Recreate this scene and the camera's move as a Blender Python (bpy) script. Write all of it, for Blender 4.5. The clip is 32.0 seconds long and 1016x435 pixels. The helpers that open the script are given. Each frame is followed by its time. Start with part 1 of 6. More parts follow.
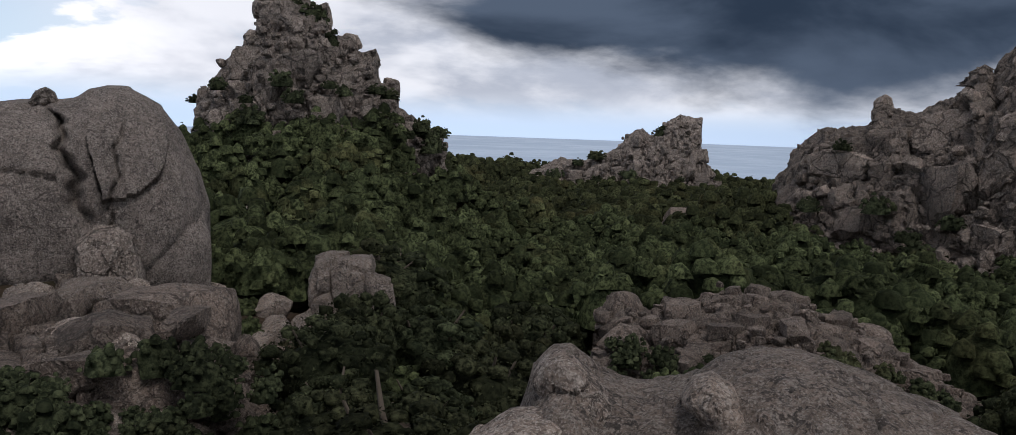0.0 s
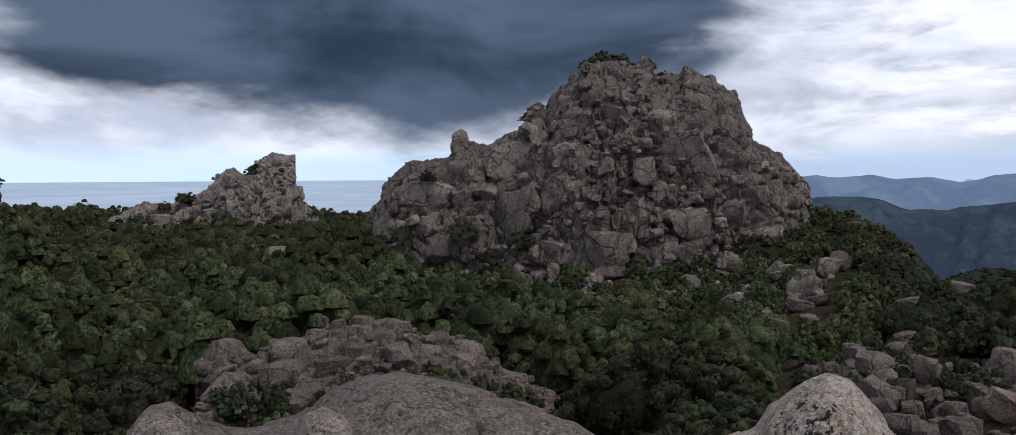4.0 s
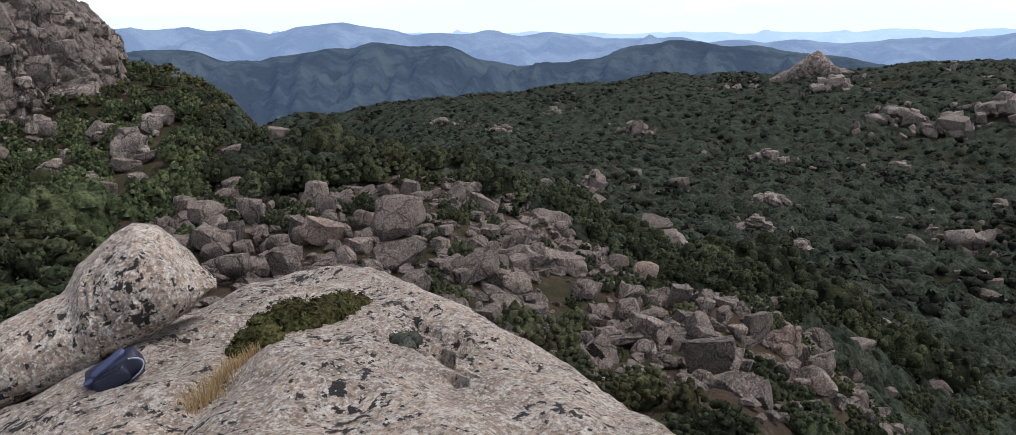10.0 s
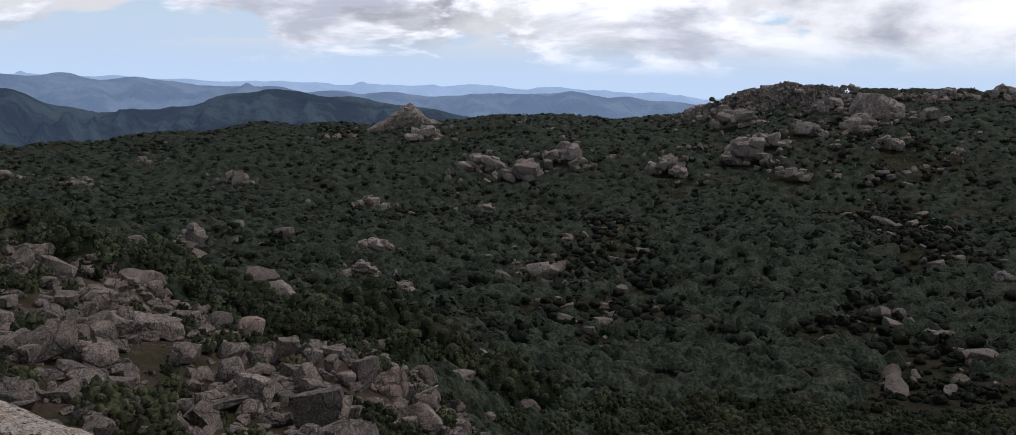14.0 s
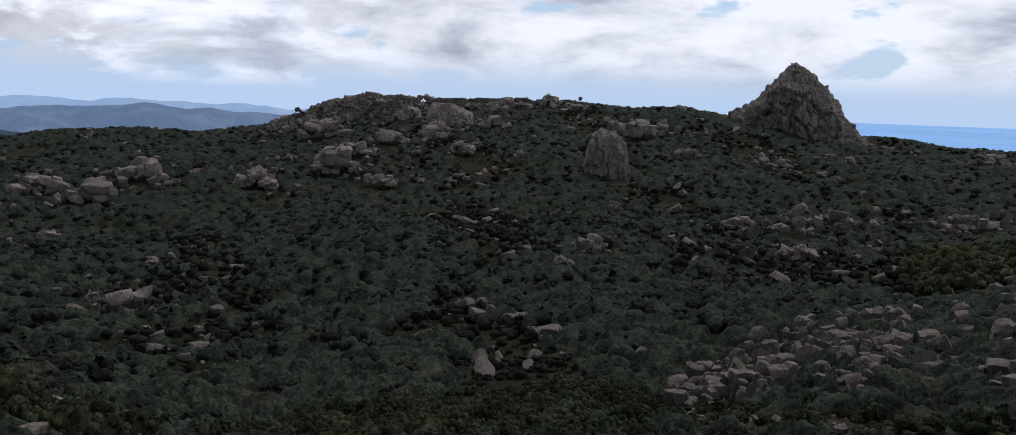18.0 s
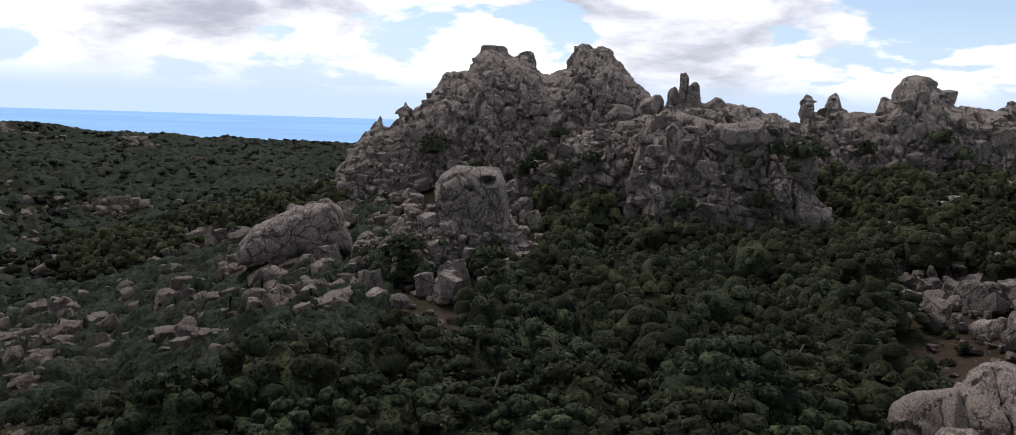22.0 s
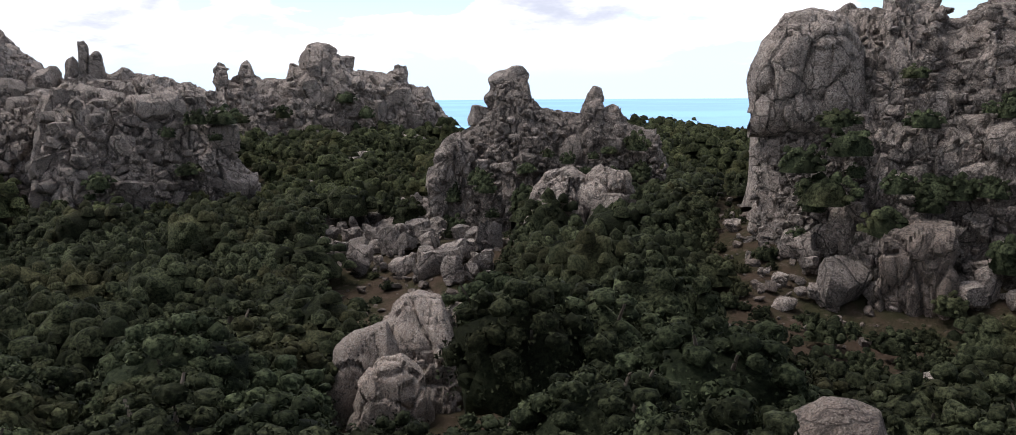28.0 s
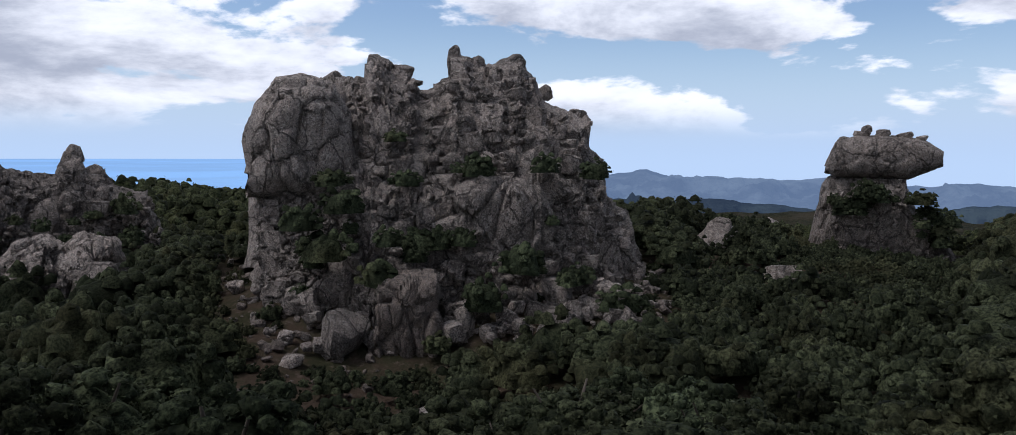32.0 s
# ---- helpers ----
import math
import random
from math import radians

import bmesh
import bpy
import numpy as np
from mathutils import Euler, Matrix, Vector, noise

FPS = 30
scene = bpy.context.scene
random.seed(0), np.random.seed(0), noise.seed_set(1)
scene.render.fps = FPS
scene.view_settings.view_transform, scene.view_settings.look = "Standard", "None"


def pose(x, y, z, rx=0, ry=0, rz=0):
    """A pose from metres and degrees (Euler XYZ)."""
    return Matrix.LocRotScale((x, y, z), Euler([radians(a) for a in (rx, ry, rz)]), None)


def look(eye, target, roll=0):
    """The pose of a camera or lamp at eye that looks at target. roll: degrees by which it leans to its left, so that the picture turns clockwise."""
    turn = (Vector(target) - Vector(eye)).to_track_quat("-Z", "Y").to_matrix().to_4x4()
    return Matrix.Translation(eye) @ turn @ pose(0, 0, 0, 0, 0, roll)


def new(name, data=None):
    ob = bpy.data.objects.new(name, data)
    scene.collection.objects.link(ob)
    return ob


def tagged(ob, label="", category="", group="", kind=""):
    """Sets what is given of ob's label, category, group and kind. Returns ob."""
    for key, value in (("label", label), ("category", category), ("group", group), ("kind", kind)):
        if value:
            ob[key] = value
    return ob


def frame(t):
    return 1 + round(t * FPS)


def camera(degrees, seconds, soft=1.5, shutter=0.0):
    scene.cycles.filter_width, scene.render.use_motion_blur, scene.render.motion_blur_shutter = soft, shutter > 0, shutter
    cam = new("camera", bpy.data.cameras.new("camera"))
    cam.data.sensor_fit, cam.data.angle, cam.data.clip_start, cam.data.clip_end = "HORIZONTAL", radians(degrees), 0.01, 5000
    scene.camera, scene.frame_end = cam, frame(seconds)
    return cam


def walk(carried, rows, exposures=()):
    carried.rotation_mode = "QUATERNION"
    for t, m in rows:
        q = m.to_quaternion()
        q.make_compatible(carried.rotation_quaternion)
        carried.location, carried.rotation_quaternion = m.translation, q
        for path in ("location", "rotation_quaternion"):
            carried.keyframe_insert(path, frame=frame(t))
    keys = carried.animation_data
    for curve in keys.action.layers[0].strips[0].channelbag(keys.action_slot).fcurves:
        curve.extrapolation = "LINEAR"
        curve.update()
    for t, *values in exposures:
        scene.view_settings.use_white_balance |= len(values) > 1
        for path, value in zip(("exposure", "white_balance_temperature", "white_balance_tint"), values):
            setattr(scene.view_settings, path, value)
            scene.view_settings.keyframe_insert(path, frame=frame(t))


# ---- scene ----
from mathutils import kdtree

cam = camera(61.95, 32.0, soft=0.8)
PATH = [
    (0, -0.089, 0.142, 0.032, 83.97, -1.98, -0.00),
    (0.5, -0.088, 0.141, 0.032, 84.35, -1.47, -2.77),
    (1, -0.088, 0.141, 0.032, 85.57, -0.28, -4.73),
    (1.5, -0.087, 0.140, 0.032, 86.76, 0.31, -6.32),
    (2, -0.087, 0.139, 0.032, 87.11, 0.11, -11.63),
    (2.5, -0.086, 0.138, 0.032, 87.12, -0.32, -16.16),
    (3, -0.086, 0.138, 0.032, 87.17, -0.39, -19.05),
    (3.5, -0.086, 0.137, 0.032, 87.06, -0.18, -23.30),
    (5.5, -0.084, 0.134, 0.032, 86.27, 0.98, -34.52),
    (6, -0.083, 0.133, 0.032, 86.06, 0.79, -37.63),
    (6.5, -0.081, 0.130, 0.029, 85.39, 0.48, -41.57),
    (7, -0.080, 0.127, 0.025, 84.56, 0.10, -48.43),
    (7.5, -0.078, 0.124, 0.022, 83.87, -0.05, -53.77),
    (8, -0.061, 0.098, -0.000, 83.00, -0.16, -59.68),
    (8.5, -0.050, 0.080, -0.022, 81.38, -0.24, -62.94),
    (9, -0.039, 0.062, -0.032, 78.48, 0.02, -64.35),
    (9.5, -0.022, 0.036, -0.032, 77.85, -0.24, -68.53),
    (10, 0.017, -0.027, -0.022, 76.92, 0.21, -70.45),
    (10.5, 0.067, -0.107, 0.011, 76.59, 0.89, -70.16),
    (11, 0.089, -0.142, 0.032, 77.11, 0.13, -73.78),
    (11.5, 0.100, -0.160, 0.032, 78.29, -1.09, -79.14),
    (12, 0.105, -0.169, 0.022, 78.77, -1.58, -82.69),
    (12.5, 0.119, -0.191, 0.022, 78.93, -1.62, -84.81),
    (13, 0.133, -0.213, 0.022, 79.21, -1.52, -87.40),
    (13.5, 0.142, -0.226, 0.022, 79.78, -1.50, -90.67),
    (14, 0.150, -0.240, 0.022, 80.61, -1.95, -96.69),
    (14.5, 0.158, -0.253, 0.022, 81.15, -2.51, -104.87),
    (15, 0.166, -0.266, 0.022, 81.56, -2.38, -108.86),
    (15.5, 0.169, -0.271, 0.022, 81.52, -1.98, -113.00),
    (17.5, 0.180, -0.289, 0.022, 81.84, -1.51, -123.55),
    (18, 0.183, -0.293, 0.022, 82.22, -1.88, -123.99),
    (18.5, 0.186, -0.298, 0.022, 82.72, -2.47, -128.04),
    (19, 0.189, -0.302, 0.022, 83.26, -2.04, -132.55),
    (19.5, 0.191, -0.306, 0.022, 83.42, -1.90, -138.93),
    (20, 0.194, -0.311, 0.022, 83.61, -2.60, -151.01),
    (20.5, 0.194, -0.311, 0.022, 83.73, -3.16, -163.62),
    (21, 0.194, -0.311, 0.022, 83.28, -2.83, -171.85),
    (21.5, 0.194, -0.311, 0.022, 83.13, -2.35, -175.48),
    (22, 0.194, -0.311, 0.022, 83.06, -1.96, -177.44),
    (22.5, 0.194, -0.311, 0.022, 83.04, -1.35, -178.80),
    (23, 0.194, -0.311, 0.022, 83.04, -0.77, -179.36),
    (23.5, 0.194, -0.311, 0.022, 83.60, -0.26, -181.31),
    (24, 0.194, -0.311, 0.022, 84.82, 0.05, -186.14),
    (24.5, 0.194, -0.311, 0.022, 85.34, 0.06, -190.41),
    (26.5, 0.194, -0.311, 0.022, 85.25, -1.37, -196.81),
    (27, 0.194, -0.311, 0.022, 82.72, -0.91, -205.81),
    (27.5, 0.194, -0.311, 0.022, 81.82, -0.51, -212.44),
    (28, 0.194, -0.311, 0.022, 81.48, 0.39, -215.23),
    (28.5, 0.194, -0.311, 0.022, 81.29, -0.09, -221.00),
    (29, 0.194, -0.311, 0.022, 80.80, -0.20, -223.45),
    (29.5, 0.194, -0.311, 0.022, 81.22, -0.40, -225.84),
    (30, 0.194, -0.311, 0.022, 84.63, -0.62, -229.00),
    (30.5, 0.194, -0.311, 0.022, 85.29, -0.76, -230.88),
    (31, 0.194, -0.311, 0.022, 84.87, -1.20, -238.07),
    (31.5, 0.194, -0.311, 0.022, 85.15, -1.13, -244.67),
    (32, 0.194, -0.311, 0.022, 85.51, -0.28, -248.18),
]
EXPOSURES = [(t, e, k, 14) for t, e, k in (
    (0, -0.5, 6300), (3, -0.35, 6050), (5, -0.2, 6150), (7, -0.2, 6300), (8.4, -0.15, 6300), (9.2, 0.45, 6200), (10.5, 0.65, 6150), (11.5, 0.25, 6150), (13, -0.1, 6150), (16, -0.22, 6050), (19.5, -0.33, 5900),
    (21, 0.0, 6200), (22.6, 0.1, 6250), (23.4, -0.05, 6100), (24.2, -0.36, 5800), (25.7, 0.0, 6050), (27, 0.55, 6300), (29.4, 0.6, 6300), (30.1, -0.18, 5800), (31, -0.1, 5900), (32, -0.2, 5850))]
walk(cam, [(t, pose(*p)) for t, *p in PATH], EXPOSURES)

# ---- sky and sun ----
SUN_AZ, SUN_EL = 150.0, 64.0
world = bpy.data.worlds.new("sky")
scene.world = world
world.use_nodes = True
wt = world.node_tree
wt.nodes.clear()


class Nodes:
    """Short hand for building a node tree."""

    def __init__(self, tree):
        self.tree = tree

    def add(self, kind, **sets):
        n = self.tree.nodes.new(kind)
        for key, value in sets.items():
            if key == "op":
                n.operation = value
            elif key == "noise_dimensions":
                n.noise_dimensions = value
            elif key == "sky_type":
                n.sky_type = value
            elif key == "feature":
                n.feature = value
            elif key == "data_type":
                n.data_type = value
        return n

    def put(self, socket, value):
        if hasattr(value, "default_value") or hasattr(value, "is_linked"):
            self.tree.links.new(value, socket)
        else:
            socket.default_value = value

    def math(self, op, a, b=0.0, c=0.0):
        n = self.add("ShaderNodeMath", op=op)
        for s, v in zip(n.inputs, (a, b, c)):
            self.put(s, v)
        return n.outputs[0]

    def vec(self, op, a, b=(0, 0, 0)):
        n = self.add("ShaderNodeVectorMath", op=op)
        self.put(n.inputs[0], a)
        self.put(n.inputs[1], b)
        return n.outputs["Value"] if op in ("DOT_PRODUCT", "LENGTH", "DISTANCE") else n.outputs["Vector"]

    def scale(self, a, f):
        n = self.add("ShaderNodeVectorMath", op="SCALE")
        self.put(n.inputs[0], a)
        self.put(n.inputs["Scale"], f)
        return n.outputs["Vector"]

    def noise(self, v, scale, detail=4.0, rough=0.55, distortion=0.0):
        n = self.add("ShaderNodeTexNoise")
        self.put(n.inputs["Vector"], v)
        n.inputs["Scale"].default_value, n.inputs["Detail"].default_value = scale, detail
        n.inputs["Roughness"].default_value, n.inputs["Distortion"].default_value = rough, distortion
        return n.outputs["Fac"]

    def voronoi(self, v, scale, feature="F1"):
        n = self.add("ShaderNodeTexVoronoi", feature=feature)
        self.put(n.inputs["Vector"], v)
        n.inputs["Scale"].default_value = scale
        return n.outputs["Distance"]

    def step(self, x, lo, hi, a=0.0, b=1.0):
        n = self.add("ShaderNodeMapRange")
        n.interpolation_type = "SMOOTHSTEP"
        for s, v in zip(n.inputs, (x, lo, hi, a, b)):
            self.put(s, v)
        return n.outputs[0]

    def mix(self, f, a, b):
        n = self.add("ShaderNodeMix", data_type="RGBA")
        self.put(n.inputs[0], f)
        for s, v in ((n.inputs[6], a), (n.inputs[7], b)):
            self.put(s, (*v, 1.0) if isinstance(v, tuple) and len(v) == 3 else v)
        return n.outputs[2]

    def bump(self, height, strength, distance, normal=None):
        n = self.add("ShaderNodeBump")
        n.inputs["Strength"].default_value, n.inputs["Distance"].default_value = strength, distance
        self.put(n.inputs["Height"], height)
        if normal is not None:
            self.put(n.inputs["Normal"], normal)
        return n.outputs[0]


def heading(az, el=0.0):
    a, e = radians(az), radians(el)
    return (math.sin(a) * math.cos(e), math.cos(a) * math.cos(e), math.sin(e))


W = Nodes(wt)
toward = W.vec("NORMALIZE", W.add("ShaderNodeTexCoord").outputs["Generated"])
split = W.add("ShaderNodeSeparateXYZ")
W.put(split.inputs[0], toward)
up = split.outputs[2]
sky = W.add("ShaderNodeTexSky", sky_type="NISHITA")
sky.sun_disc, sky.sun_elevation, sky.sun_rotation = False, radians(SUN_EL), radians(SUN_AZ)
sky.altitude, sky.dust_density = 700, 1.5
blue = W.scale(sky.outputs[0], 0.13)
pale = W.mix(W.step(up, -0.02, 0.16, 1.0, 0.0), blue, (0.62, 0.78, 0.98))
pale = W.scale(pale, W.step(W.vec("DOT_PRODUCT", toward, heading(-18)), 0.5, 1.0, 1.0, 1.45))
# cloud layers lie on a flat sheet high above, so they crowd together towards the horizon
flat = W.add("ShaderNodeCombineXYZ")
lift = W.math("ADD", W.math("MAXIMUM", up, 0.0), 0.17)
W.put(flat.inputs[0], W.math("DIVIDE", split.outputs[0], lift))
W.put(flat.inputs[1], W.math("DIVIDE", split.outputs[1], lift))
W.put(flat.inputs[2], W.math("MULTIPLY", up, 3.0))
sheet = flat.outputs[0]
# heaps of cumulus: flat grey bases, bright tops
heaps = W.vec("MULTIPLY", toward, (4.4, 4.4, 13.0))
puffs = W.math("ADD", W.math("MULTIPLY", W.noise(heaps, 1.0, 9.0, 0.55, 0.2), 0.75), W.math("MULTIPLY", W.noise(sheet, 0.8, 5.0, 0.5, 0.2), 0.25))
thick = W.math("ADD", puffs, W.math("MULTIPLY", W.vec("DOT_PRODUCT", toward, heading(95, 20)), 0.035))
cover = W.step(thick, 0.445, 0.485)
cover = W.math("MULTIPLY", cover, W.step(up, 0.012, 0.06))
shade = W.step(W.noise(W.vec("ADD", heaps, (0.03, 0.02, 0.34)), 1.0, 9.0, 0.6, 0.2), 0.42, 0.70)
lit = W.math("ADD", W.step(W.vec("DOT_PRODUCT", toward, heading(-10)), 0.4, 0.95, 0.96, 1.5), W.step(W.vec("DOT_PRODUCT", toward, heading(72)), 0.55, 0.95, 0.0, -0.28))
lit = W.math("ADD", lit, W.step(W.vec("DOT_PRODUCT", toward, heading(-112)), 0.4, 0.95, 0.0, 0.04))
cloud = W.scale(W.mix(shade, (1.2, 1.2, 1.2), (0.50, 0.53, 0.60)), lit)
seen = W.mix(cover, pale, cloud)
# low banks of cumulus over the far hills
low_bank = W.vec("MULTIPLY", toward, (5.0, 5.0, 17.0))
heap = W.noise(low_bank, 1.0, 8.0, 0.58, 0.3)
heaped = W.math("MULTIPLY", W.step(heap, 0.45, 0.56), W.math("MULTIPLY", W.step(up, 0.004, 0.03), W.step(up, 0.16, 0.30, 1.0, 0.0)))
heaped = W.math("MULTIPLY", heaped, W.step(W.vec("DOT_PRODUCT", toward, heading(80)), 0.72, 0.92))
grey = W.step(W.noise(W.vec("ADD", low_bank, (0.05, 0.0, 0.32)), 1.0, 8.0, 0.58, 0.3), 0.46, 0.66)
# the storm bank: dark slate cloud with a ragged lower edge
bank = W.vec("DOT_PRODUCT", toward, heading(18, 46.6))
wind = W.vec("MULTIPLY", toward, (2.6, 2.6, 7.5))
ragged = W.math("ADD", bank, W.math("MULTIPLY", W.math("SUBTRACT", W.noise(wind, 1.5, 7.0, 0.55, 0.25), 0.5), 0.13))
storm = W.step(ragged, 0.695, 0.745)
dark = W.mix(W.step(W.noise(wind, 1.3, 6.0, 0.52, 0.3), 0.36, 0.66), (0.036, 0.058, 0.095), (0.125, 0.17, 0.24))
bright = W.mix(W.step(bank, 0.46, 0.66), seen, W.mix(W.step(W.noise(wind, 1.9, 7.0, 0.55, 0.2), 0.4, 0.65), (1.22, 1.25, 1.29), (0.66, 0.72, 0.82)))
bright = W.mix(W.step(up, 0.0, 0.05), seen, bright)
bright = W.mix(heaped, bright, W.mix(grey, (1.22, 1.23, 1.25), (0.58, 0.61, 0.68)))
seen = W.mix(storm, bright, dark)
# thick grey cloud overhead
seen = W.mix(W.step(up, 0.42, 0.75), seen, (0.27, 0.29, 0.33))
shine = W.add("ShaderNodeBackground")
W.put(shine.inputs[0], seen)
shine.inputs[1].default_value = 1.0
W.put(W.add("ShaderNodeOutputWorld").inputs[0], shine.outputs[0])

sun = new("sun", bpy.data.lights.new("sun", "SUN"))
sun.data.energy, sun.data.angle, sun.data.color = 2.0, radians(24), (1.0, 0.95, 0.89)
sun.matrix_world = look(Vector(heading(SUN_AZ, SUN_EL)) * 100, (0, 0, 0))


# ---- materials ----
def surface(name):
    m = bpy.data.materials.new(name)
    m.use_nodes = True
    n = Nodes(m.node_tree)
    b = m.node_tree.nodes["Principled BSDF"]
    return m, n, b, n.add("ShaderNodeNewGeometry").outputs["Position"]


def granite(name, base, pale_tone, stain, grain, lichen=0.6, cracks=0.6, spots=0.0, fleck=1.0, pitted=0.8):
    """Weathered granite. grain: the size of its patches in metres."""
    m, n, b, p = surface(name)
    rnd = n.add("ShaderNodeObjectInfo").outputs["Random"]
    wob = n.add("ShaderNodeTexNoise")
    n.put(wob.inputs["Vector"], p)
    wob.inputs["Scale"].default_value, wob.inputs["Detail"].default_value = 1.1 / grain, 4.0
    q = n.vec("ADD", p, n.scale(n.vec("SUBTRACT", wob.outputs["Color"], (0.5, 0.5, 0.5)), (1.3 if fleck == 1.0 else 0.3) * grain))
    big = n.noise(p, 0.35 / grain, 5.0, 0.65)
    tone = n.mix(n.step(big, 0.36, 0.64), tuple(c * 0.75 for c in base), tuple(c * 1.2 for c in base))
    streak = n.vec("MULTIPLY", q, (1.0, 1.0, 0.25 if fleck == 1.0 else 1.0))
    tone = n.mix(n.step(n.noise(streak, 0.8 / grain, 6.0, 0.68), 0.49, 0.64, 0.0, 0.55), tone, stain)
    patch = n.step(n.noise(q, 2.0 * fleck / grain, 7.0, 0.75), 0.49, 0.57)
    tone = n.mix(n.math("MULTIPLY", patch, lichen * 0.75), tone, pale_tone)
    fine = n.noise(p, 6.5 / grain, 5.0, 0.75)
    tone = n.mix(n.step(fine, 0.47, 0.58, 0.0, 0.72), tone, tuple(c * 0.28 for c in base))
    pits = n.noise(n.vec("ADD", q, (31.7, 12.1, 5.3)), 5.5 * fleck / grain, 6.0, 0.8)
    tone = n.mix(n.step(pits, 0.53, 0.585, 0.0, pitted * min(1.0, lichen * 1.4)), tone, tuple(c * 0.16 for c in base))
    tone = n.mix(n.step(n.noise(p, 11.0 / grain, 3.0, 0.7), 0.53, 0.62, 0.0, 0.8 * lichen), tone, tuple(min(0.8, c * 1.3) for c in pale_tone))
    crack = n.voronoi(n.vec("MULTIPLY", q, (1.0, 1.0, 0.8)), 0.34 / grain, "DISTANCE_TO_EDGE")
    small = n.voronoi(n.vec("MULTIPLY", q, (1.0, 1.0, 0.7)), 1.0 / grain, "DISTANCE_TO_EDGE")
    line = n.math("MINIMUM", n.step(crack, 0.004, 0.04), n.step(small, -0.015, 0.035))
    tone = n.mix(n.math("MULTIPLY", n.math("SUBTRACT", 1.0, line), 1.15 * cracks), tone, tuple(c * 0.12 for c in base))
    vary = n.add("ShaderNodeHueSaturation")
    n.put(vary.inputs["Value"], n.math("ADD", n.math("MULTIPLY", rnd, 0.6), 0.70))
    n.put(vary.inputs["Color"], tone)
    tone = vary.outputs[0]
    if spots:
        dots = n.math("SUBTRACT", n.noise(q, 3.4 * fleck / grain, 4.0, 0.65), n.math("MULTIPLY", n.noise(p, 0.45 / grain, 3.0, 0.6), -0.55))
        tone = n.mix(n.step(dots, 0.875, 0.895, 0.0, spots), tone, (0.016, 0.014, 0.013))
    n.put(b.inputs["Base Color"], tone)
    b.inputs["Roughness"].default_value = 0.93
    h = n.math("ADD", n.math("MULTIPLY", line, 0.9 * cracks), n.math("ADD", n.noise(q, 1.9 / grain, 8.0, 0.72), n.math("MULTIPLY", fine, 0.45)))
    n.put(b.inputs["Normal"], n.bump(h, 1.0, 0.26 * grain))
    return m


def leafage(name, dark_tone, light_tone, warm, grain=0.35):
    m, n, b, p = surface(name)
    isle = n.add("ShaderNodeNewGeometry").outputs["Random Per Island"]
    rnd = n.add("ShaderNodeObjectInfo").outputs["Random"]
    spray = n.noise(p, 1.0 / grain, 5.0, 0.7)
    # dark_tone puts the shade between leaf sprays into the colour
    tone = n.mix(n.math("MULTIPLY", n.step(spray, 0.36, 0.66), n.math("ADD", n.math("MULTIPLY", isle, 0.9), 0.25)), dark_tone, light_tone)
    tone = n.mix(n.step(n.noise(p, 0.09, 3.0, 0.6), 0.52, 0.72, 0.0, 0.65), tone, n.mix(n.step(spray, 0.36, 0.66), tuple(c * 0.35 for c in warm), warm))
    vary = n.add("ShaderNodeHueSaturation")
    n.put(vary.inputs["Hue"], n.math("ADD", n.math("MULTIPLY", rnd, 0.035), 0.485))
    tree = n.step(n.noise(p, 0.28, 2.0, 0.5), 0.36, 0.64, 0.55, 1.25)
    n.put(vary.inputs["Value"], n.math("MULTIPLY", tree, n.math("ADD", n.math("MULTIPLY", rnd, 0.5), 0.75)))
    n.put(vary.inputs["Color"], tone)
    n.put(b.inputs["Base Color"], vary.outputs[0])
    b.inputs["Roughness"].default_value = 0.75
    b.inputs["Specular IOR Level"].default_value = 0.03
    n.put(b.inputs["Normal"], n.bump(spray, 0.6, grain * 0.9))
    return m


def plain(name, tone, rough=0.7, vary=0.25, size=4.0):
    m, n, b, p = surface(name)
    n.put(b.inputs["Base Color"], n.mix(n.noise(p, size, 5.0, 0.65), tuple(c * (1 - vary) for c in tone), tuple(c * (1 + vary) for c in tone)))
    b.inputs["Roughness"].default_value = rough
    n.put(b.inputs["Normal"], n.bump(n.noise(p, size * 3, 4.0), 0.3, 0.02))
    return m


M_CRAG = granite("crag_granite", (0.275, 0.218, 0.18), (0.42, 0.365, 0.315), (0.085, 0.066, 0.056), 1.2, 0.65, 0.6)
M_GREY = granite("grey_granite", (0.282, 0.230, 0.195), (0.455, 0.403, 0.355), (0.095, 0.078, 0.067), 1.0, 0.7, 0.6)
M_DOME = granite("dome_granite", (0.20, 0.167, 0.146), (0.33, 0.295, 0.262), (0.075, 0.062, 0.054), 0.6, 0.65, 0.2, 0.5, 1.0, 0.9)
M_STONE = granite("boulder_granite", (0.205, 0.157, 0.127), (0.335, 0.288, 0.246), (0.085, 0.066, 0.055), 0.6, 0.6, 0.5)
M_NEAR = granite("near_granite", (0.31, 0.245, 0.20), (0.52, 0.47, 0.42), (0.13, 0.10, 0.085), 0.40, 0.6, 0.3, 0.7, 1.0, 0.5)
M_LICHEN = granite("lichen_granite", (0.47, 0.36, 0.275), (0.73, 0.665, 0.575), (0.26, 0.21, 0.165), 0.26, 0.8, 0.12, 1.0, 1.1, 0.3)
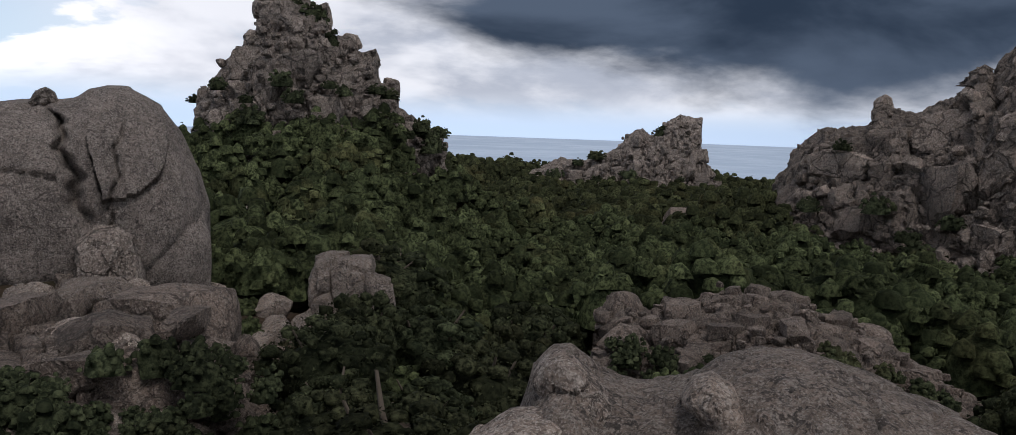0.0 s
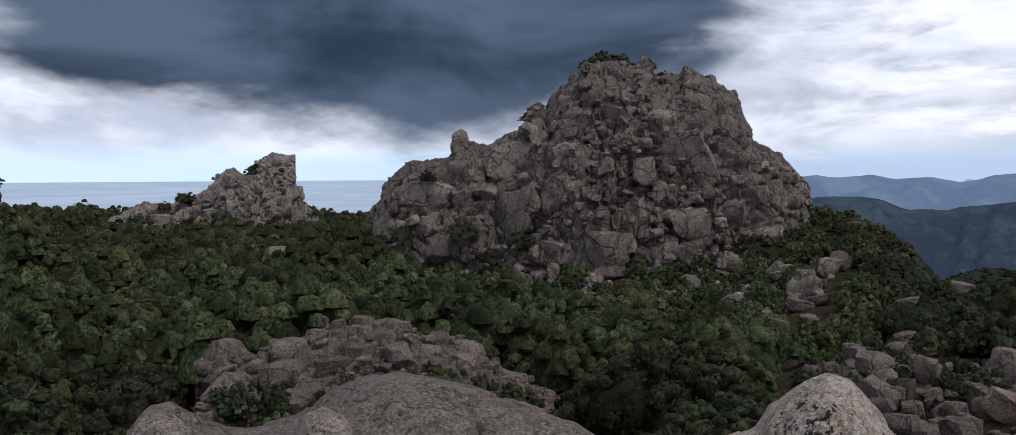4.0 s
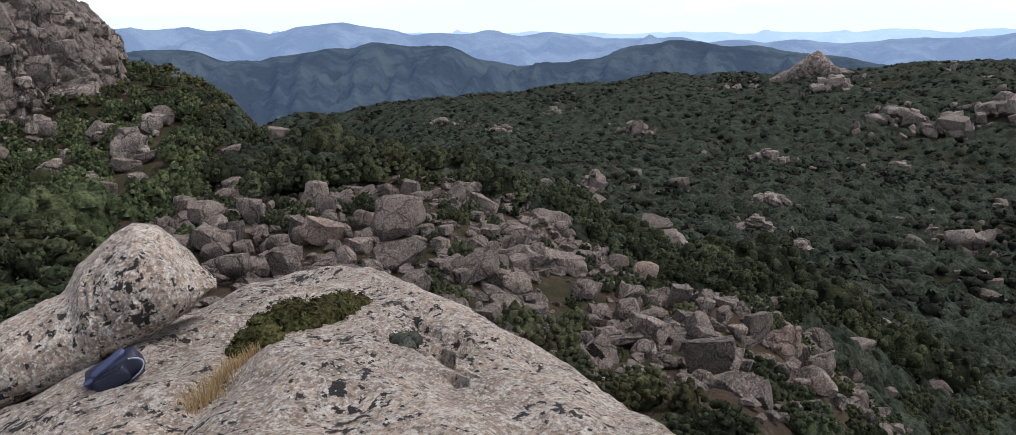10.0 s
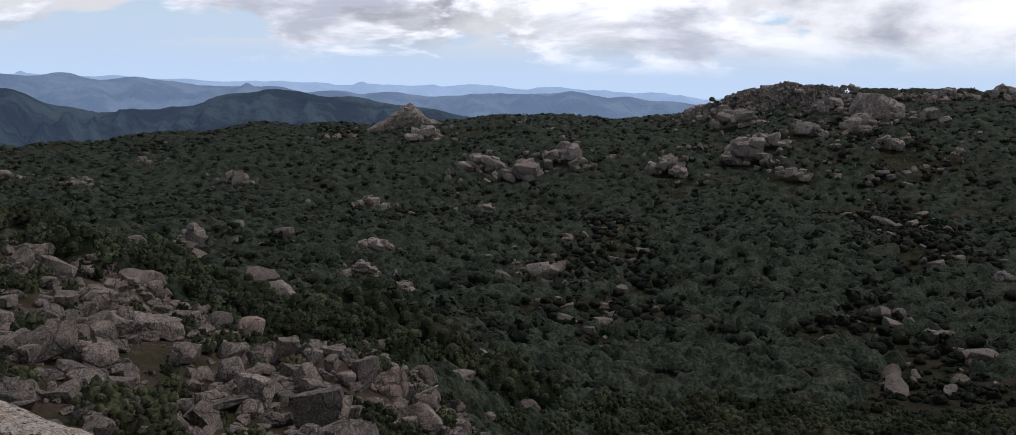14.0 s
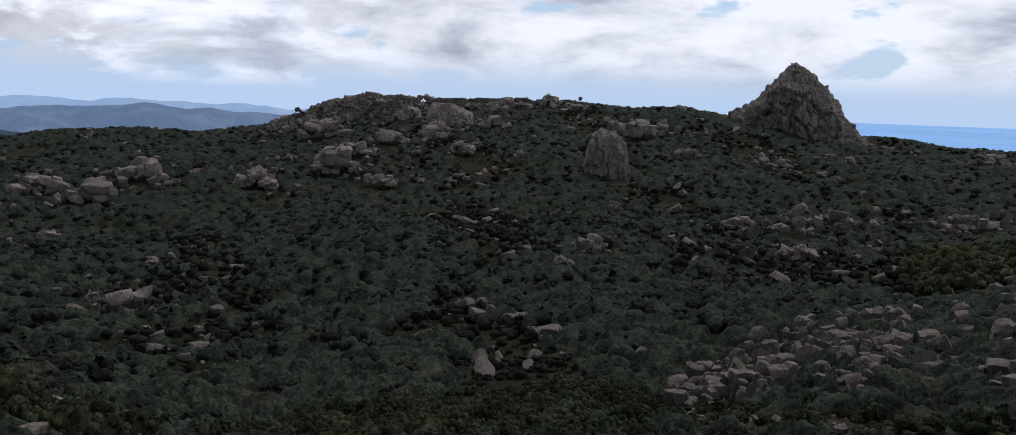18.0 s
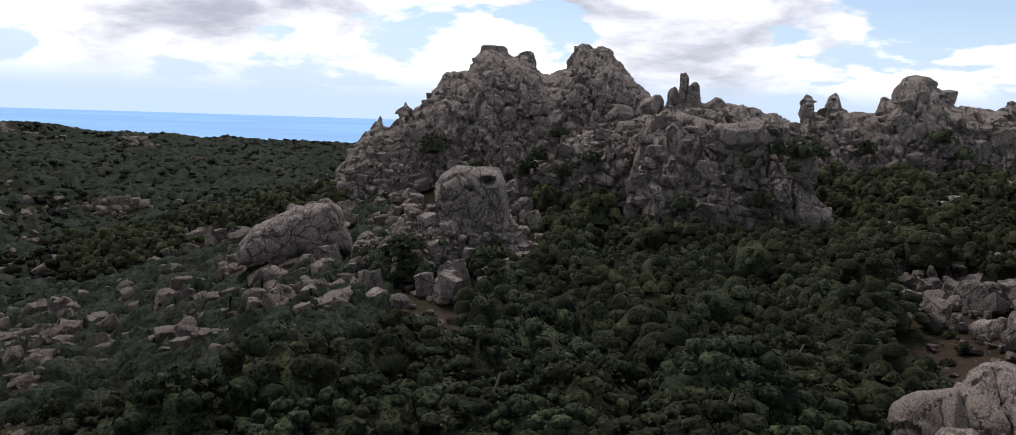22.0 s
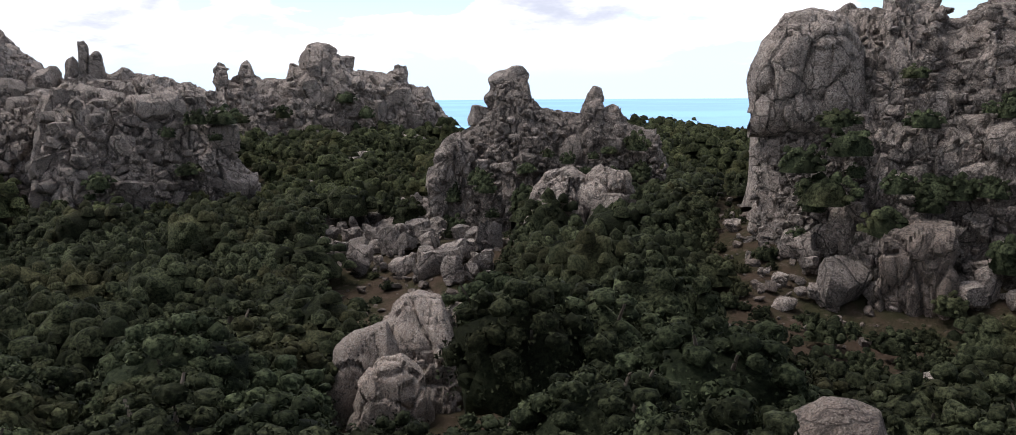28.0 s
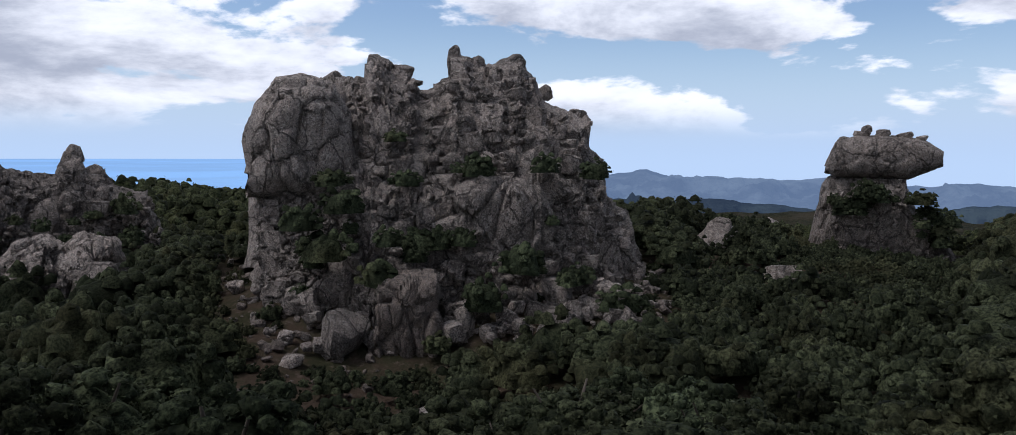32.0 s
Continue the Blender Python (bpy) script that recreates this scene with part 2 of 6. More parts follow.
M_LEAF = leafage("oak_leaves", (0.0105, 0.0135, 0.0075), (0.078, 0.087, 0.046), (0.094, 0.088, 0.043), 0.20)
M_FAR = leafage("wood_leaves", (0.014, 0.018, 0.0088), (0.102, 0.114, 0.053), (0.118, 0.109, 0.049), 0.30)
# air haze over the far slopes is put in as bluer leaf tones
M_CANOPY = leafage("hazed_canopy_leaves", (0.0085, 0.0115, 0.0075), (0.043, 0.050, 0.034), (0.058, 0.050, 0.036), 0.5)
M_BARK = plain("bark", (0.10, 0.08, 0.06), 0.9)


def ground_material():
    """Stony soil near by; low maquis takes it over on the far slopes."""
    m, n, b, p = surface("ground_soil")
    tone = n.mix(n.step(n.noise(p, 0.22, 6.0, 0.7), 0.4, 0.62), (0.105, 0.075, 0.054), (0.058, 0.056, 0.030))
    tone = n.mix(n.step(n.noise(p, 1.4, 5.0, 0.7), 0.54, 0.70, 0.0, 0.8), tone, (0.17, 0.13, 0.105))
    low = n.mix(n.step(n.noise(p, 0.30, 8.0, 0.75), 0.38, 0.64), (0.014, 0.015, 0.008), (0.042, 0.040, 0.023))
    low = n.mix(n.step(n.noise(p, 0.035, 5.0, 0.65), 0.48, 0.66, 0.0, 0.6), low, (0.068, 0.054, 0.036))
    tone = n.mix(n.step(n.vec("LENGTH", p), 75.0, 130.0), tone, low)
    n.put(b.inputs["Base Color"], tone)
    b.inputs["Roughness"].default_value = 0.95
    b.inputs["Specular IOR Level"].default_value = 0.03
    n.put(b.inputs["Normal"], n.bump(n.noise(p, 0.6, 8.0, 0.75), 1.0, 1.2))
    return m


M_GROUND = ground_material()


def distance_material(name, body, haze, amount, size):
    """Far hills; the blue haze of the air between is put in as a glow."""
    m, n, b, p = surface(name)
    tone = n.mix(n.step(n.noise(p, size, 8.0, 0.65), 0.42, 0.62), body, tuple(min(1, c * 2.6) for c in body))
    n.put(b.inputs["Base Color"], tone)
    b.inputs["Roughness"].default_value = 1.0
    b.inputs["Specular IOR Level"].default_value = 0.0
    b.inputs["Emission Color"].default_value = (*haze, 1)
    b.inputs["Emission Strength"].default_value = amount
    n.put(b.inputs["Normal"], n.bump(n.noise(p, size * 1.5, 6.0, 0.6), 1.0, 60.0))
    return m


# ---- meshes ----
def mesh_of(name, verts, faces, smooth=True):
    """A mesh from arrays of corners and of faces that all have the same number of corners."""
    verts, faces = np.asarray(verts, np.float32), np.asarray(faces, np.int32)
    me = bpy.data.meshes.new(name)
    k = faces.shape[1]
    me.vertices.add(len(verts))
    me.vertices.foreach_set("co", verts.ravel())
    me.loops.add(faces.size)
    me.loops.foreach_set("vertex_index", faces.ravel())
    me.polygons.add(len(faces))
    me.polygons.foreach_set("loop_start", np.arange(0, faces.size, k, dtype=np.int32))
    me.polygons.foreach_set("use_smooth", np.full(len(faces), smooth))
    me.update(calc_edges=True)
    return me


def part(name, me, material, parent=None, label="", m=None):
    ob = new(name, me)
    if material and not me.materials:
        me.materials.append(material)
    if parent is not None:
        ob.parent = parent
    if m is not None:
        ob.matrix_basis = m
    return tagged(ob, label)


def thing(name, me, material, label, category, group="", kind="", m=None):
    ob = part(name, me, material, None, label, m)
    return tagged(ob, "", category, group, kind)


rng = np.random.default_rng(7)


def fractal(pts, size, octaves=3, seed=0.0):
    """Smooth noise about zero at points, one value each, made of crossed waves."""
    out, amp = np.zeros(len(pts)), 1.0
    r = np.random.default_rng(int(seed * 100) + 5)
    for o in range(octaves):
        for _ in range(5):
            k = r.normal(size=3)
            k *= 2 * math.pi / (size * r.uniform(0.7, 1.5)) / np.linalg.norm(k)
            out += amp * np.sin(pts @ k + r.uniform(0, 6.28)) / 2.2
        amp, size = amp * 0.5, size * 0.5
    return out


def cells(pts, seeds):
    """The distance to the nearest seed, to the one after it, and which is nearest."""
    tree = kdtree.KDTree(len(seeds))
    for i, q in enumerate(seeds):
        tree.insert(q, i)
    tree.balance()
    found = [tree.find_n(q, 2) for q in pts.tolist()]
    return np.array([f[0][2] for f in found]), np.array([f[1][2] for f in found]), np.array([f[0][1] for f in found])


def grid_faces(nu, nv, wrap=False):
    i, j = np.meshgrid(np.arange(nu - 1), np.arange(nv if wrap else nv - 1), indexing="ij")
    a, b = i * nv + j, i * nv + (j + 1) % nv
    return np.stack([a, b, b + nv, a + nv], -1).reshape(-1, 4)


def normals_of(verts, faces):
    n = np.zeros_like(verts)
    f = np.cross(verts[faces[:, 2]] - verts[faces[:, 0]], verts[faces[:, 3]] - verts[faces[:, 1]])
    for k in range(4):
        np.add.at(n, faces[:, k], f)
    return n / (np.linalg.norm(n, axis=1, keepdims=True) + 1e-9)


def polar(az, r, z=0.0):
    return np.array([r * math.sin(radians(az)), r * math.cos(radians(az)), z])


# ---- the ground ----
SECTIONS = (-180, -170, -155, -144, -133, -118, -100, -85, -55, -28, -12, 0, 18, 33, 50, 57, 65, 85, 105, 120, 135, 150, 165, 180)
z_006 = (-4.5,) * 24
z_020 = (-12, -11, -11, -11, -11.5, -11.5, -11, -10, -8, -7.5, -9.5, -11, -8, -9.5, -8.5, -8.7, -8.8, -9.5, -14, -15, -14, -13, -12.5, -12)
z_040 = (-16.5, -16, -16, -15.5, -15, -15.5, -12.8, -12, -9, -7.5, -9.5, -14, -10.5, -13.5, -11, -10.9, -10.8, -14, -24, -24, -22, -18.5, -16, -16.5)
z_070 = (-18.5, -17.5, -17.5, -16.5, -14.5, -16, -12.8, -12, -10, -10, -12, -16, -15, -16, -12.5, -12.3, -12.6, -22, -36, -33, -30, -25, -19, -18.5)
z_120 = (-18.5, -17, -16.5, -15.5, -12.5, -14, -11.5, -12, -14, -14, -12, -16.5, -15, -16.5, -10.6, -21, -27, -36, -45, -42, -38.5, -31, -22, -18.5)
z_200 = (-18, -16, -15, -14, -12, -14, -18, -20, -20, -20, -18, -16, -15, -16, -30, -46, -36, -45, -48, -45.5, -43.5, -36, -25, -18)
z_330 = (-22, -20, -20, -20, -20, -22, -26, -28, -30, -30, -22, -16, -20, -22, -55, -68, -44, -50, -48, -42, -40, -39, -28, -22)
z_560 = (-35, -40, -40, -40, -40, -40, -40, -40, -45, -45, -38, -28, -35, -40, -86, -62, -48, -35, -24, 1, -2, -16.5, -24, -35)
z_800 = (-90,) * 14 + (-140, -135, -130, -110, -90, -60, -60, -75, -80, -90)
z_5000 = (-500,) * 24
RADII = np.array([1.5, 6, 20, 40, 70, 120, 200, 330, 560, 800, 5000])
HEIGHTS = np.array([(-3.2,) * 24, z_006, z_020, z_040, z_070, z_120, z_200, z_330, z_560, z_800, z_5000])


# rises against the foot of the crags: bearing, distance, height, spread
MOUNDS = ((243, 76, 2.0, 9), (234, 72, 2.5, 8), (252, 74, 2.0, 8), (212, 84, 2.0, 9), (56, 92, 1.0, 9), (52.5, 106, 0.4, 9), (148.5, 540, 5.0, 22), (-15, 106, 8.0, 13), (-8, 108, 4.0, 10), (47, 142, 5.5, 14), (38, 132, 4.0, 14), (28, 138, 4.0, 14), (175, 195, 6.0, 20), (243, 78, 3.0, 12), (-98, 100, 2.0, 10))


def ground_z(x, y):
    """The ground's height at places, without its small bumps."""
    x, y = np.atleast_1d(np.asarray(x, float)), np.atleast_1d(np.asarray(y, float))
    az, lr = np.degrees(np.arctan2(x, y)), np.log(np.clip(np.hypot(x, y), 1.6, 4990))
    lR, S = np.log(RADII), np.array(SECTIONS, float)
    j = np.clip(np.searchsorted(lR, lr) - 1, 0, len(lR) - 2)
    i = np.clip(np.searchsorted(S, az) - 1, 0, len(S) - 2)
    u = (lr - lR[j]) / (lR[j + 1] - lR[j])
    v = np.clip((az - S[i]) / (S[i + 1] - S[i]), 0, 1)
    u, v = u * 0.5 + 0.5 * u * u * (3 - 2 * u), v * v * (3 - 2 * v)
    h = (HEIGHTS[j, i] * (1 - v) + HEIGHTS[j, i + 1] * v) * (1 - u) + (HEIGHTS[j + 1, i] * (1 - v) + HEIGHTS[j + 1, i + 1] * v) * u
    for b, d, high, wide in MOUNDS:
        q = polar(b, d)
        h = h + high * np.exp(-((x - q[0]) ** 2 + (y - q[1]) ** 2) / (2 * wide ** 2))
    r = np.exp(lr)
    p = np.stack([x, y, 0 * x], 1)
    far = np.clip((r - 30) / 300, 0, 1)
    return h + fractal(p, 14.0, 3, 1.0) * 0.35 + fractal(p, 110.0, 3, 2.0) * 2.2 * far


def build_ground():
    rings = np.concatenate([np.geomspace(1.5, 700, 112), np.geomspace(720, 4950, 12)])
    spokes = np.radians(np.linspace(-180, 180, 433)[:-1])
    R, Az = np.meshgrid(rings, spokes, indexing="ij")
    x, y = (R * np.sin(Az)).ravel(), (R * np.cos(Az)).ravel()
    z = ground_z(x, y)
    return mesh_of("ground", np.stack([x, y, z], 1), grid_faces(len(rings), len(spokes), True)[:, ::-1])


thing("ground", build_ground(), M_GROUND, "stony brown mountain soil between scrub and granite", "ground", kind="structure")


# ---- the distance ----
def far_range(name, label, r, crest, depth, material, rough, seed):
    """A far ridge: crest is (bearing, elevation) pairs, in degrees."""
    az0, az1 = crest[0][0], crest[-1][0]
    az = np.linspace(az0, az1, int((az1 - az0) * 5) + 2)
    top = np.interp(az, [c[0] for c in crest], [c[1] for c in crest])
    line = np.stack([az * 10, 0 * az, 0 * az], 1)
    top = top + fractal(line, 40.0, 5, seed) * rough
    rows = np.linspace(0, 1, 26)
    V = []
    for k in rows:
        rr = r - depth * (1 - k)
        zt = r * np.tan(np.radians(top))
        low = -220.0
        p = np.stack([az * 10, 0 * az + k * 60, 0 * az], 1)
        z = low + (zt - low) * (k ** 0.75) + fractal(p, 30.0, 4, seed + 1) * 26 * math.sin(math.pi * k)
        V.append(np.stack([rr * np.sin(np.radians(az)), rr * np.cos(np.radians(az)), z], 1))
    back = V[-1].copy()
    back[:, :2] *= 1.04
    back[:, 2] = -220
    V.append(back)
    V = np.concatenate(V)
    return thing(name, mesh_of(name, V, grid_faces(len(rows) + 1, len(az))[:, ::-1]), material, label, "mountains", kind="structure")


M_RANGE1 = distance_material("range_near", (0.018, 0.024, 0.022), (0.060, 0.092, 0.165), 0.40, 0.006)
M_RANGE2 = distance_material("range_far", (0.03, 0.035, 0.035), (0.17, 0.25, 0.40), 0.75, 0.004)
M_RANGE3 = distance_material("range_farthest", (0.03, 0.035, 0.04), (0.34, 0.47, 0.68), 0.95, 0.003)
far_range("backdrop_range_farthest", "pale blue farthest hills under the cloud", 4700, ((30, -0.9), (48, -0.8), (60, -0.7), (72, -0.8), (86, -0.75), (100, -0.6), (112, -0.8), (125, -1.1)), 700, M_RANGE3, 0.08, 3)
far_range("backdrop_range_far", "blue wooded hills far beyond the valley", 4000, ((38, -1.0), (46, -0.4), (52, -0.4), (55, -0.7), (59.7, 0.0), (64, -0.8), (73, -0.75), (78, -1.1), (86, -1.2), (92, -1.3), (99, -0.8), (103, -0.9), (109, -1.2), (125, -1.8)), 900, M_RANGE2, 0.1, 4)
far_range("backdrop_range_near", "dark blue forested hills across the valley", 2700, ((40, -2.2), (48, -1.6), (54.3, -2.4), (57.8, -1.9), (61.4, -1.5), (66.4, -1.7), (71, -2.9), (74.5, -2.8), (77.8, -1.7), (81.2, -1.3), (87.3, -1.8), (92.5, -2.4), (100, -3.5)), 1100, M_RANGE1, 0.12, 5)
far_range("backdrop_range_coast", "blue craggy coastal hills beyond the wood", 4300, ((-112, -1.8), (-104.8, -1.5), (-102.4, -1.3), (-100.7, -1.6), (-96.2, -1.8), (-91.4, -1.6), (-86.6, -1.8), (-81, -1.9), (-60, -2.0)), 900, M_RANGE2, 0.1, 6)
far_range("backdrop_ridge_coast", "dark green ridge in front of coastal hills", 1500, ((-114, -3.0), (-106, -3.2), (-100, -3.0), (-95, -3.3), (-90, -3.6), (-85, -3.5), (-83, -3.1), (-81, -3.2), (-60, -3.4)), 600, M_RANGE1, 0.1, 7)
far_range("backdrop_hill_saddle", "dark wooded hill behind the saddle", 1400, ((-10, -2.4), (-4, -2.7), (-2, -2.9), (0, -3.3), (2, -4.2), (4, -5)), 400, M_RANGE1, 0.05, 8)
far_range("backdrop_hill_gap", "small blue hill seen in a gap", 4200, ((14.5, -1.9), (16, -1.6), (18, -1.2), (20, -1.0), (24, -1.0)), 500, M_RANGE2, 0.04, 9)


def far_sheet(name, label, category, az0, az1, material):
    rr, az = np.array([900.0, 1800, 3200, 4960]), np.radians(np.linspace(az0, az1, 60))
    R, Az = np.meshgrid(rr, az, indexing="ij")
    V = np.stack([R * np.sin(Az), R * np.cos(Az), 0 * R - 51.0], -1).reshape(-1, 3)
    return thing(name, mesh_of(name, V, grid_faces(4, 60)[:, ::-1]), material, label, category, kind="structure")


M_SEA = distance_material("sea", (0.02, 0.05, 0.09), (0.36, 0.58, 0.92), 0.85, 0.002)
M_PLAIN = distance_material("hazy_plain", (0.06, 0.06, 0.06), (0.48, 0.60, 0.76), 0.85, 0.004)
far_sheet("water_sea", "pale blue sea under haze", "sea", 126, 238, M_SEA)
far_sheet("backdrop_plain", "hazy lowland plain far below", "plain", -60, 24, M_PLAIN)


# ---- rocks ----
def lump(seed, n=7, box=0.55, rough=0.10, cuts=5):
    """A boulder about 1 across: between a ball and a block, with flat broken faces."""
    r = np.random.default_rng(seed)
    g = np.linspace(-1, 1, n)
    V, index = [], {}
    F = []

    def corner(p):
        key = tuple(np.round(p, 5))
        if key not in index:
            index[key] = len(V)
            V.append(p)
        return index[key]

    for axis in range(3):
        for side in (-1, 1):
            for i in range(n - 1):
                for j in range(n - 1):
                    quad = []
                    for a, b in ((i, j), (i + 1, j), (i + 1, j + 1), (i, j + 1)):
                        p = np.empty(3)
                        p[axis], p[(axis + 1) % 3], p[(axis + 2) % 3] = side, g[a], g[b]
                        quad.append(corner(p))
                    F.append(quad if side > 0 else quad[::-1])
    V = np.array(V)
    ball = V / np.linalg.norm(V, axis=1, keepdims=True)
    V = ball * (1 - box) + V * box * 0.8
    for _ in range(cuts):
        k = r.normal(size=3)
        k /= np.linalg.norm(k)
        over = V @ k - r.uniform(0.5, 0.78)
        V -= np.clip(over, 0, None)[:, None] * k * 0.9
    V *= (1 + rough * fractal(V, 1.3, 3, seed))[:, None]
    V *= 0.5 * np.array([1.0, r.uniform(0.75, 1.0), r.uniform(0.65, 0.95)])
    return mesh_of("stone", V, np.array(F))


def crisp(me, degrees=32):
    me.set_sharp_from_angle(angle=radians(degrees))
    return me


BLOCKS = [crisp(lump(s, 6, 0.48 + 0.06 * (s % 6), 0.06, 6), 28) for s in range(14)]
STONES = [crisp(lump(20 + s, 5, 0.45 + 0.08 * (s % 6), 0.06), 28) for s in range(12)]
RUBBLE = [crisp(lump(60 + s, 4, 0.5, 0.08, 5)) for s in range(8)]
PEBBLES = [crisp(lump(40 + s, 3, 0.55, 0.08)) for s in range(8)]


def in_rock(meshes, material):
    out = [me.copy() for me in meshes]
    for me in out:
        me.materials.append(material)
    return out


SETS = {m.name: (in_rock(BLOCKS, m), in_rock(STONES, m)) for m in (M_CRAG, M_GREY, M_STONE, M_NEAR)}


def arrays(me):
    V = np.empty(len(me.vertices) * 3, np.float32)
    me.vertices.foreach_get("co", V)
    F = np.empty(len(me.loops), np.int32)
    me.loops.foreach_get("vertex_index", F)
    return V.reshape(-1, 3), F.reshape(len(me.polygons), -1)


def spread(name, templates, places, material, label, category, smooth=True, parent=None, sharp=0):
    """Many small pieces joined in one mesh. places: rows of position, turn matrix with its size, and which template."""
    Vs, Fs, n = [], [], 0
    for which, (V, F) in enumerate(templates):
        mine = [(p, m) for p, m, k in places if k == which]
        if not mine:
            continue
        P, Mx = np.array([q[0] for q in mine]), np.array([q[1] for q in mine])
        W3 = np.einsum("nij,vj->nvi", Mx, V) + P[:, None, :]
        Fs.append((F[None] + (np.arange(len(mine)) * len(V))[:, None, None] + n).reshape(-1, F.shape[1]))
        Vs.append(W3.reshape(-1, 3))
        n += len(mine) * len(V)
    me = mesh_of(name, np.concatenate(Vs), np.concatenate(Fs), smooth)
    if sharp:
        crisp(me, sharp)
    if parent is not None:
        return tagged(part(name, me, material, parent, label), "", "", "", "stuff")
    return thing(name, me, material, label, category, kind="stuff")


def turned(yaw, tilt, sizes, g):
    e = Euler((g.normal(0, tilt), g.normal(0, tilt), yaw))
    return np.array(e.to_matrix()) @ np.diag(sizes)


PEBBLE_ARRAYS = [arrays(me) for me in PEBBLES]
RUBBLE_ARRAYS = [arrays(me) for me in RUBBLE]
BLOCKED = []          # where trees keep off: bearings from and to, distances from and to
LEDGES = []           # the rock faces, for what grows on them


def loft(az, r, top, low, depth, nu, nv, block, relief, seed, square=0.7, lean=0.0):
    """A rock mass built across the bearing az at r metres. top and low give (bearing, elevation) pairs of its crest and foot, depth its
    half thickness in metres. block: size of its joint blocks, relief: how deep the joints go."""
    a0, a1 = top[0][0], top[-1][0]
    bear = np.linspace(a0, a1, nu)
    t = np.interp(bear, [q[0] for q in top], [q[1] for q in top])
    b = np.interp(bear, [q[0] for q in low], [q[1] for q in low])
    zt, zb = r * np.tan(np.radians(t)), r * np.tan(np.radians(b))
    zt = np.maximum(zt, zb + 0.02 * r * 0.2)
    tall, k = zt - zb, max(2, nu // 14)
    if relief > 0.35:
        for _ in range(3):
            tall = np.convolve(np.pad(tall, k, "edge"), np.ones(2 * k + 1) / (2 * k + 1), "valid")
    tall = np.minimum(tall, (zt - zb) * 1.6)
    wide = depth * np.clip((tall / tall.max()) ** 0.5, 0.25, 1)
    fine = np.linspace(0, 2 * np.pi, 721)
    ring = np.stack([np.sign(np.cos(fine)) * np.abs(np.cos(fine)) ** square * depth, np.sign(np.sin(fine)) * np.abs(np.sin(fine)) ** square * (zt - zb).max() / 2], 1)
    step = np.linalg.norm(np.diff(ring, axis=0), axis=1) * np.where((np.cos(fine[1:]) < 0.3) & (np.sin(fine[1:]) > -0.9), 3.5, 1.0)
    arc = np.r_[0, np.cumsum(step)]
    phi = np.interp(np.linspace(0, arc[-1], nv, endpoint=False), arc, fine)
    c, s = np.cos(phi), np.sin(phi)
    cc, ss = np.sign(c) * np.abs(c) ** square, np.sign(s) * np.abs(s) ** square
    B = np.radians(bear)[:, None]
    rr = r + wide[:, None] * (cc[None] + 0.0)
    z = (zt + zb)[:, None] / 2 + (zt - zb)[:, None] / 2 * ss[None]
    if lean:
        k = max(3, nu // 7)
        high = np.array([zt[max(0, i - k):i + k + 1].max() for i in range(nu)])
        for _ in range(3):
            high = np.convolve(np.pad(high, k, "edge"), np.ones(2 * k + 1) / (2 * k + 1), "valid")
        rr = rr + lean * np.minimum(z - high[:, None], 0)
    V = np.stack([rr * np.sin(B), rr * np.cos(B), z * np.ones_like(rr)], -1).reshape(-1, 3)
    F = grid_faces(nu, nv, True)
    N = normals_of(V, F)
    if (N * (V - V.mean(0))).sum() < 0:
        F, N = F[:, ::-1], -N
    g = np.random.default_rng(seed)
    out = joints(V, N, az, block, relief, g, seed)
    return V + N * (out - np.percentile(out, 72))[:, None], F, N, out


def joints(V, N, az, block, relief, g, seed):
    """How far weathered blocks stand out of a rock face: three sizes of cells, taller than wide, each with a tilt of its own and rounded edges."""
    P = V + np.stack([fractal(V, block * 2.4, 2, seed + k) for k in range(3)], 1) * block * 0.16
    turn = np.array(Euler((0.10, -0.14, radians(az) + 0.5)).to_matrix())
    P = (P @ turn.T) * np.array([1.0, 1.0, 0.72])
    area = np.prod(np.sort(V.max(0) - V.min(0))[1:]) * 2.2
    side = 1 - np.clip(N[:, 2], 0, 1) ** 2
    out = 0.10 * relief * fractal(V, block * 0.5, 3, seed + 9)
    if relief > 0.5:
        out += 0.9 * relief * side * np.clip(fractal(V * np.array([1, 1, 0.4]), block * 3.6, 2, seed + 8), -1.2, 0.9)
    for size, high, most in ((block, 1.0, 1500), (block * 0.45, 0.42, 5000), (block * 0.2, 0.13, 9000)):
        count = int(np.clip(area / (size * size * 0.75), 16, most))
        seeds = P[g.integers(0, len(P), count)] + g.normal(0, size * 0.25, (count, 3))
        d1, d2, who = cells(P, seeds)
        gap = np.clip((d2 - d1) / (0.45 * size), 0, 1)
        crack = np.clip((d2 - d1) / (0.07 * size), 0, 1)
        lean = g.normal(0, 0.42, (count, 3))
        tilt = np.clip(((P - seeds[who]) * lean[who]).sum(1) / size, -0.6, 0.6)
        split = (g.uniform(0, 1, count) < 0.7)[who]
        out += relief * high * (0.6 * (np.sqrt(gap) - 1) * split + 0.7 * (crack - 1) * split + (0.3 + 0.7 * side) * (0.9 * tilt + g.uniform(-0.6, 0.6, count)[who]))
    return out


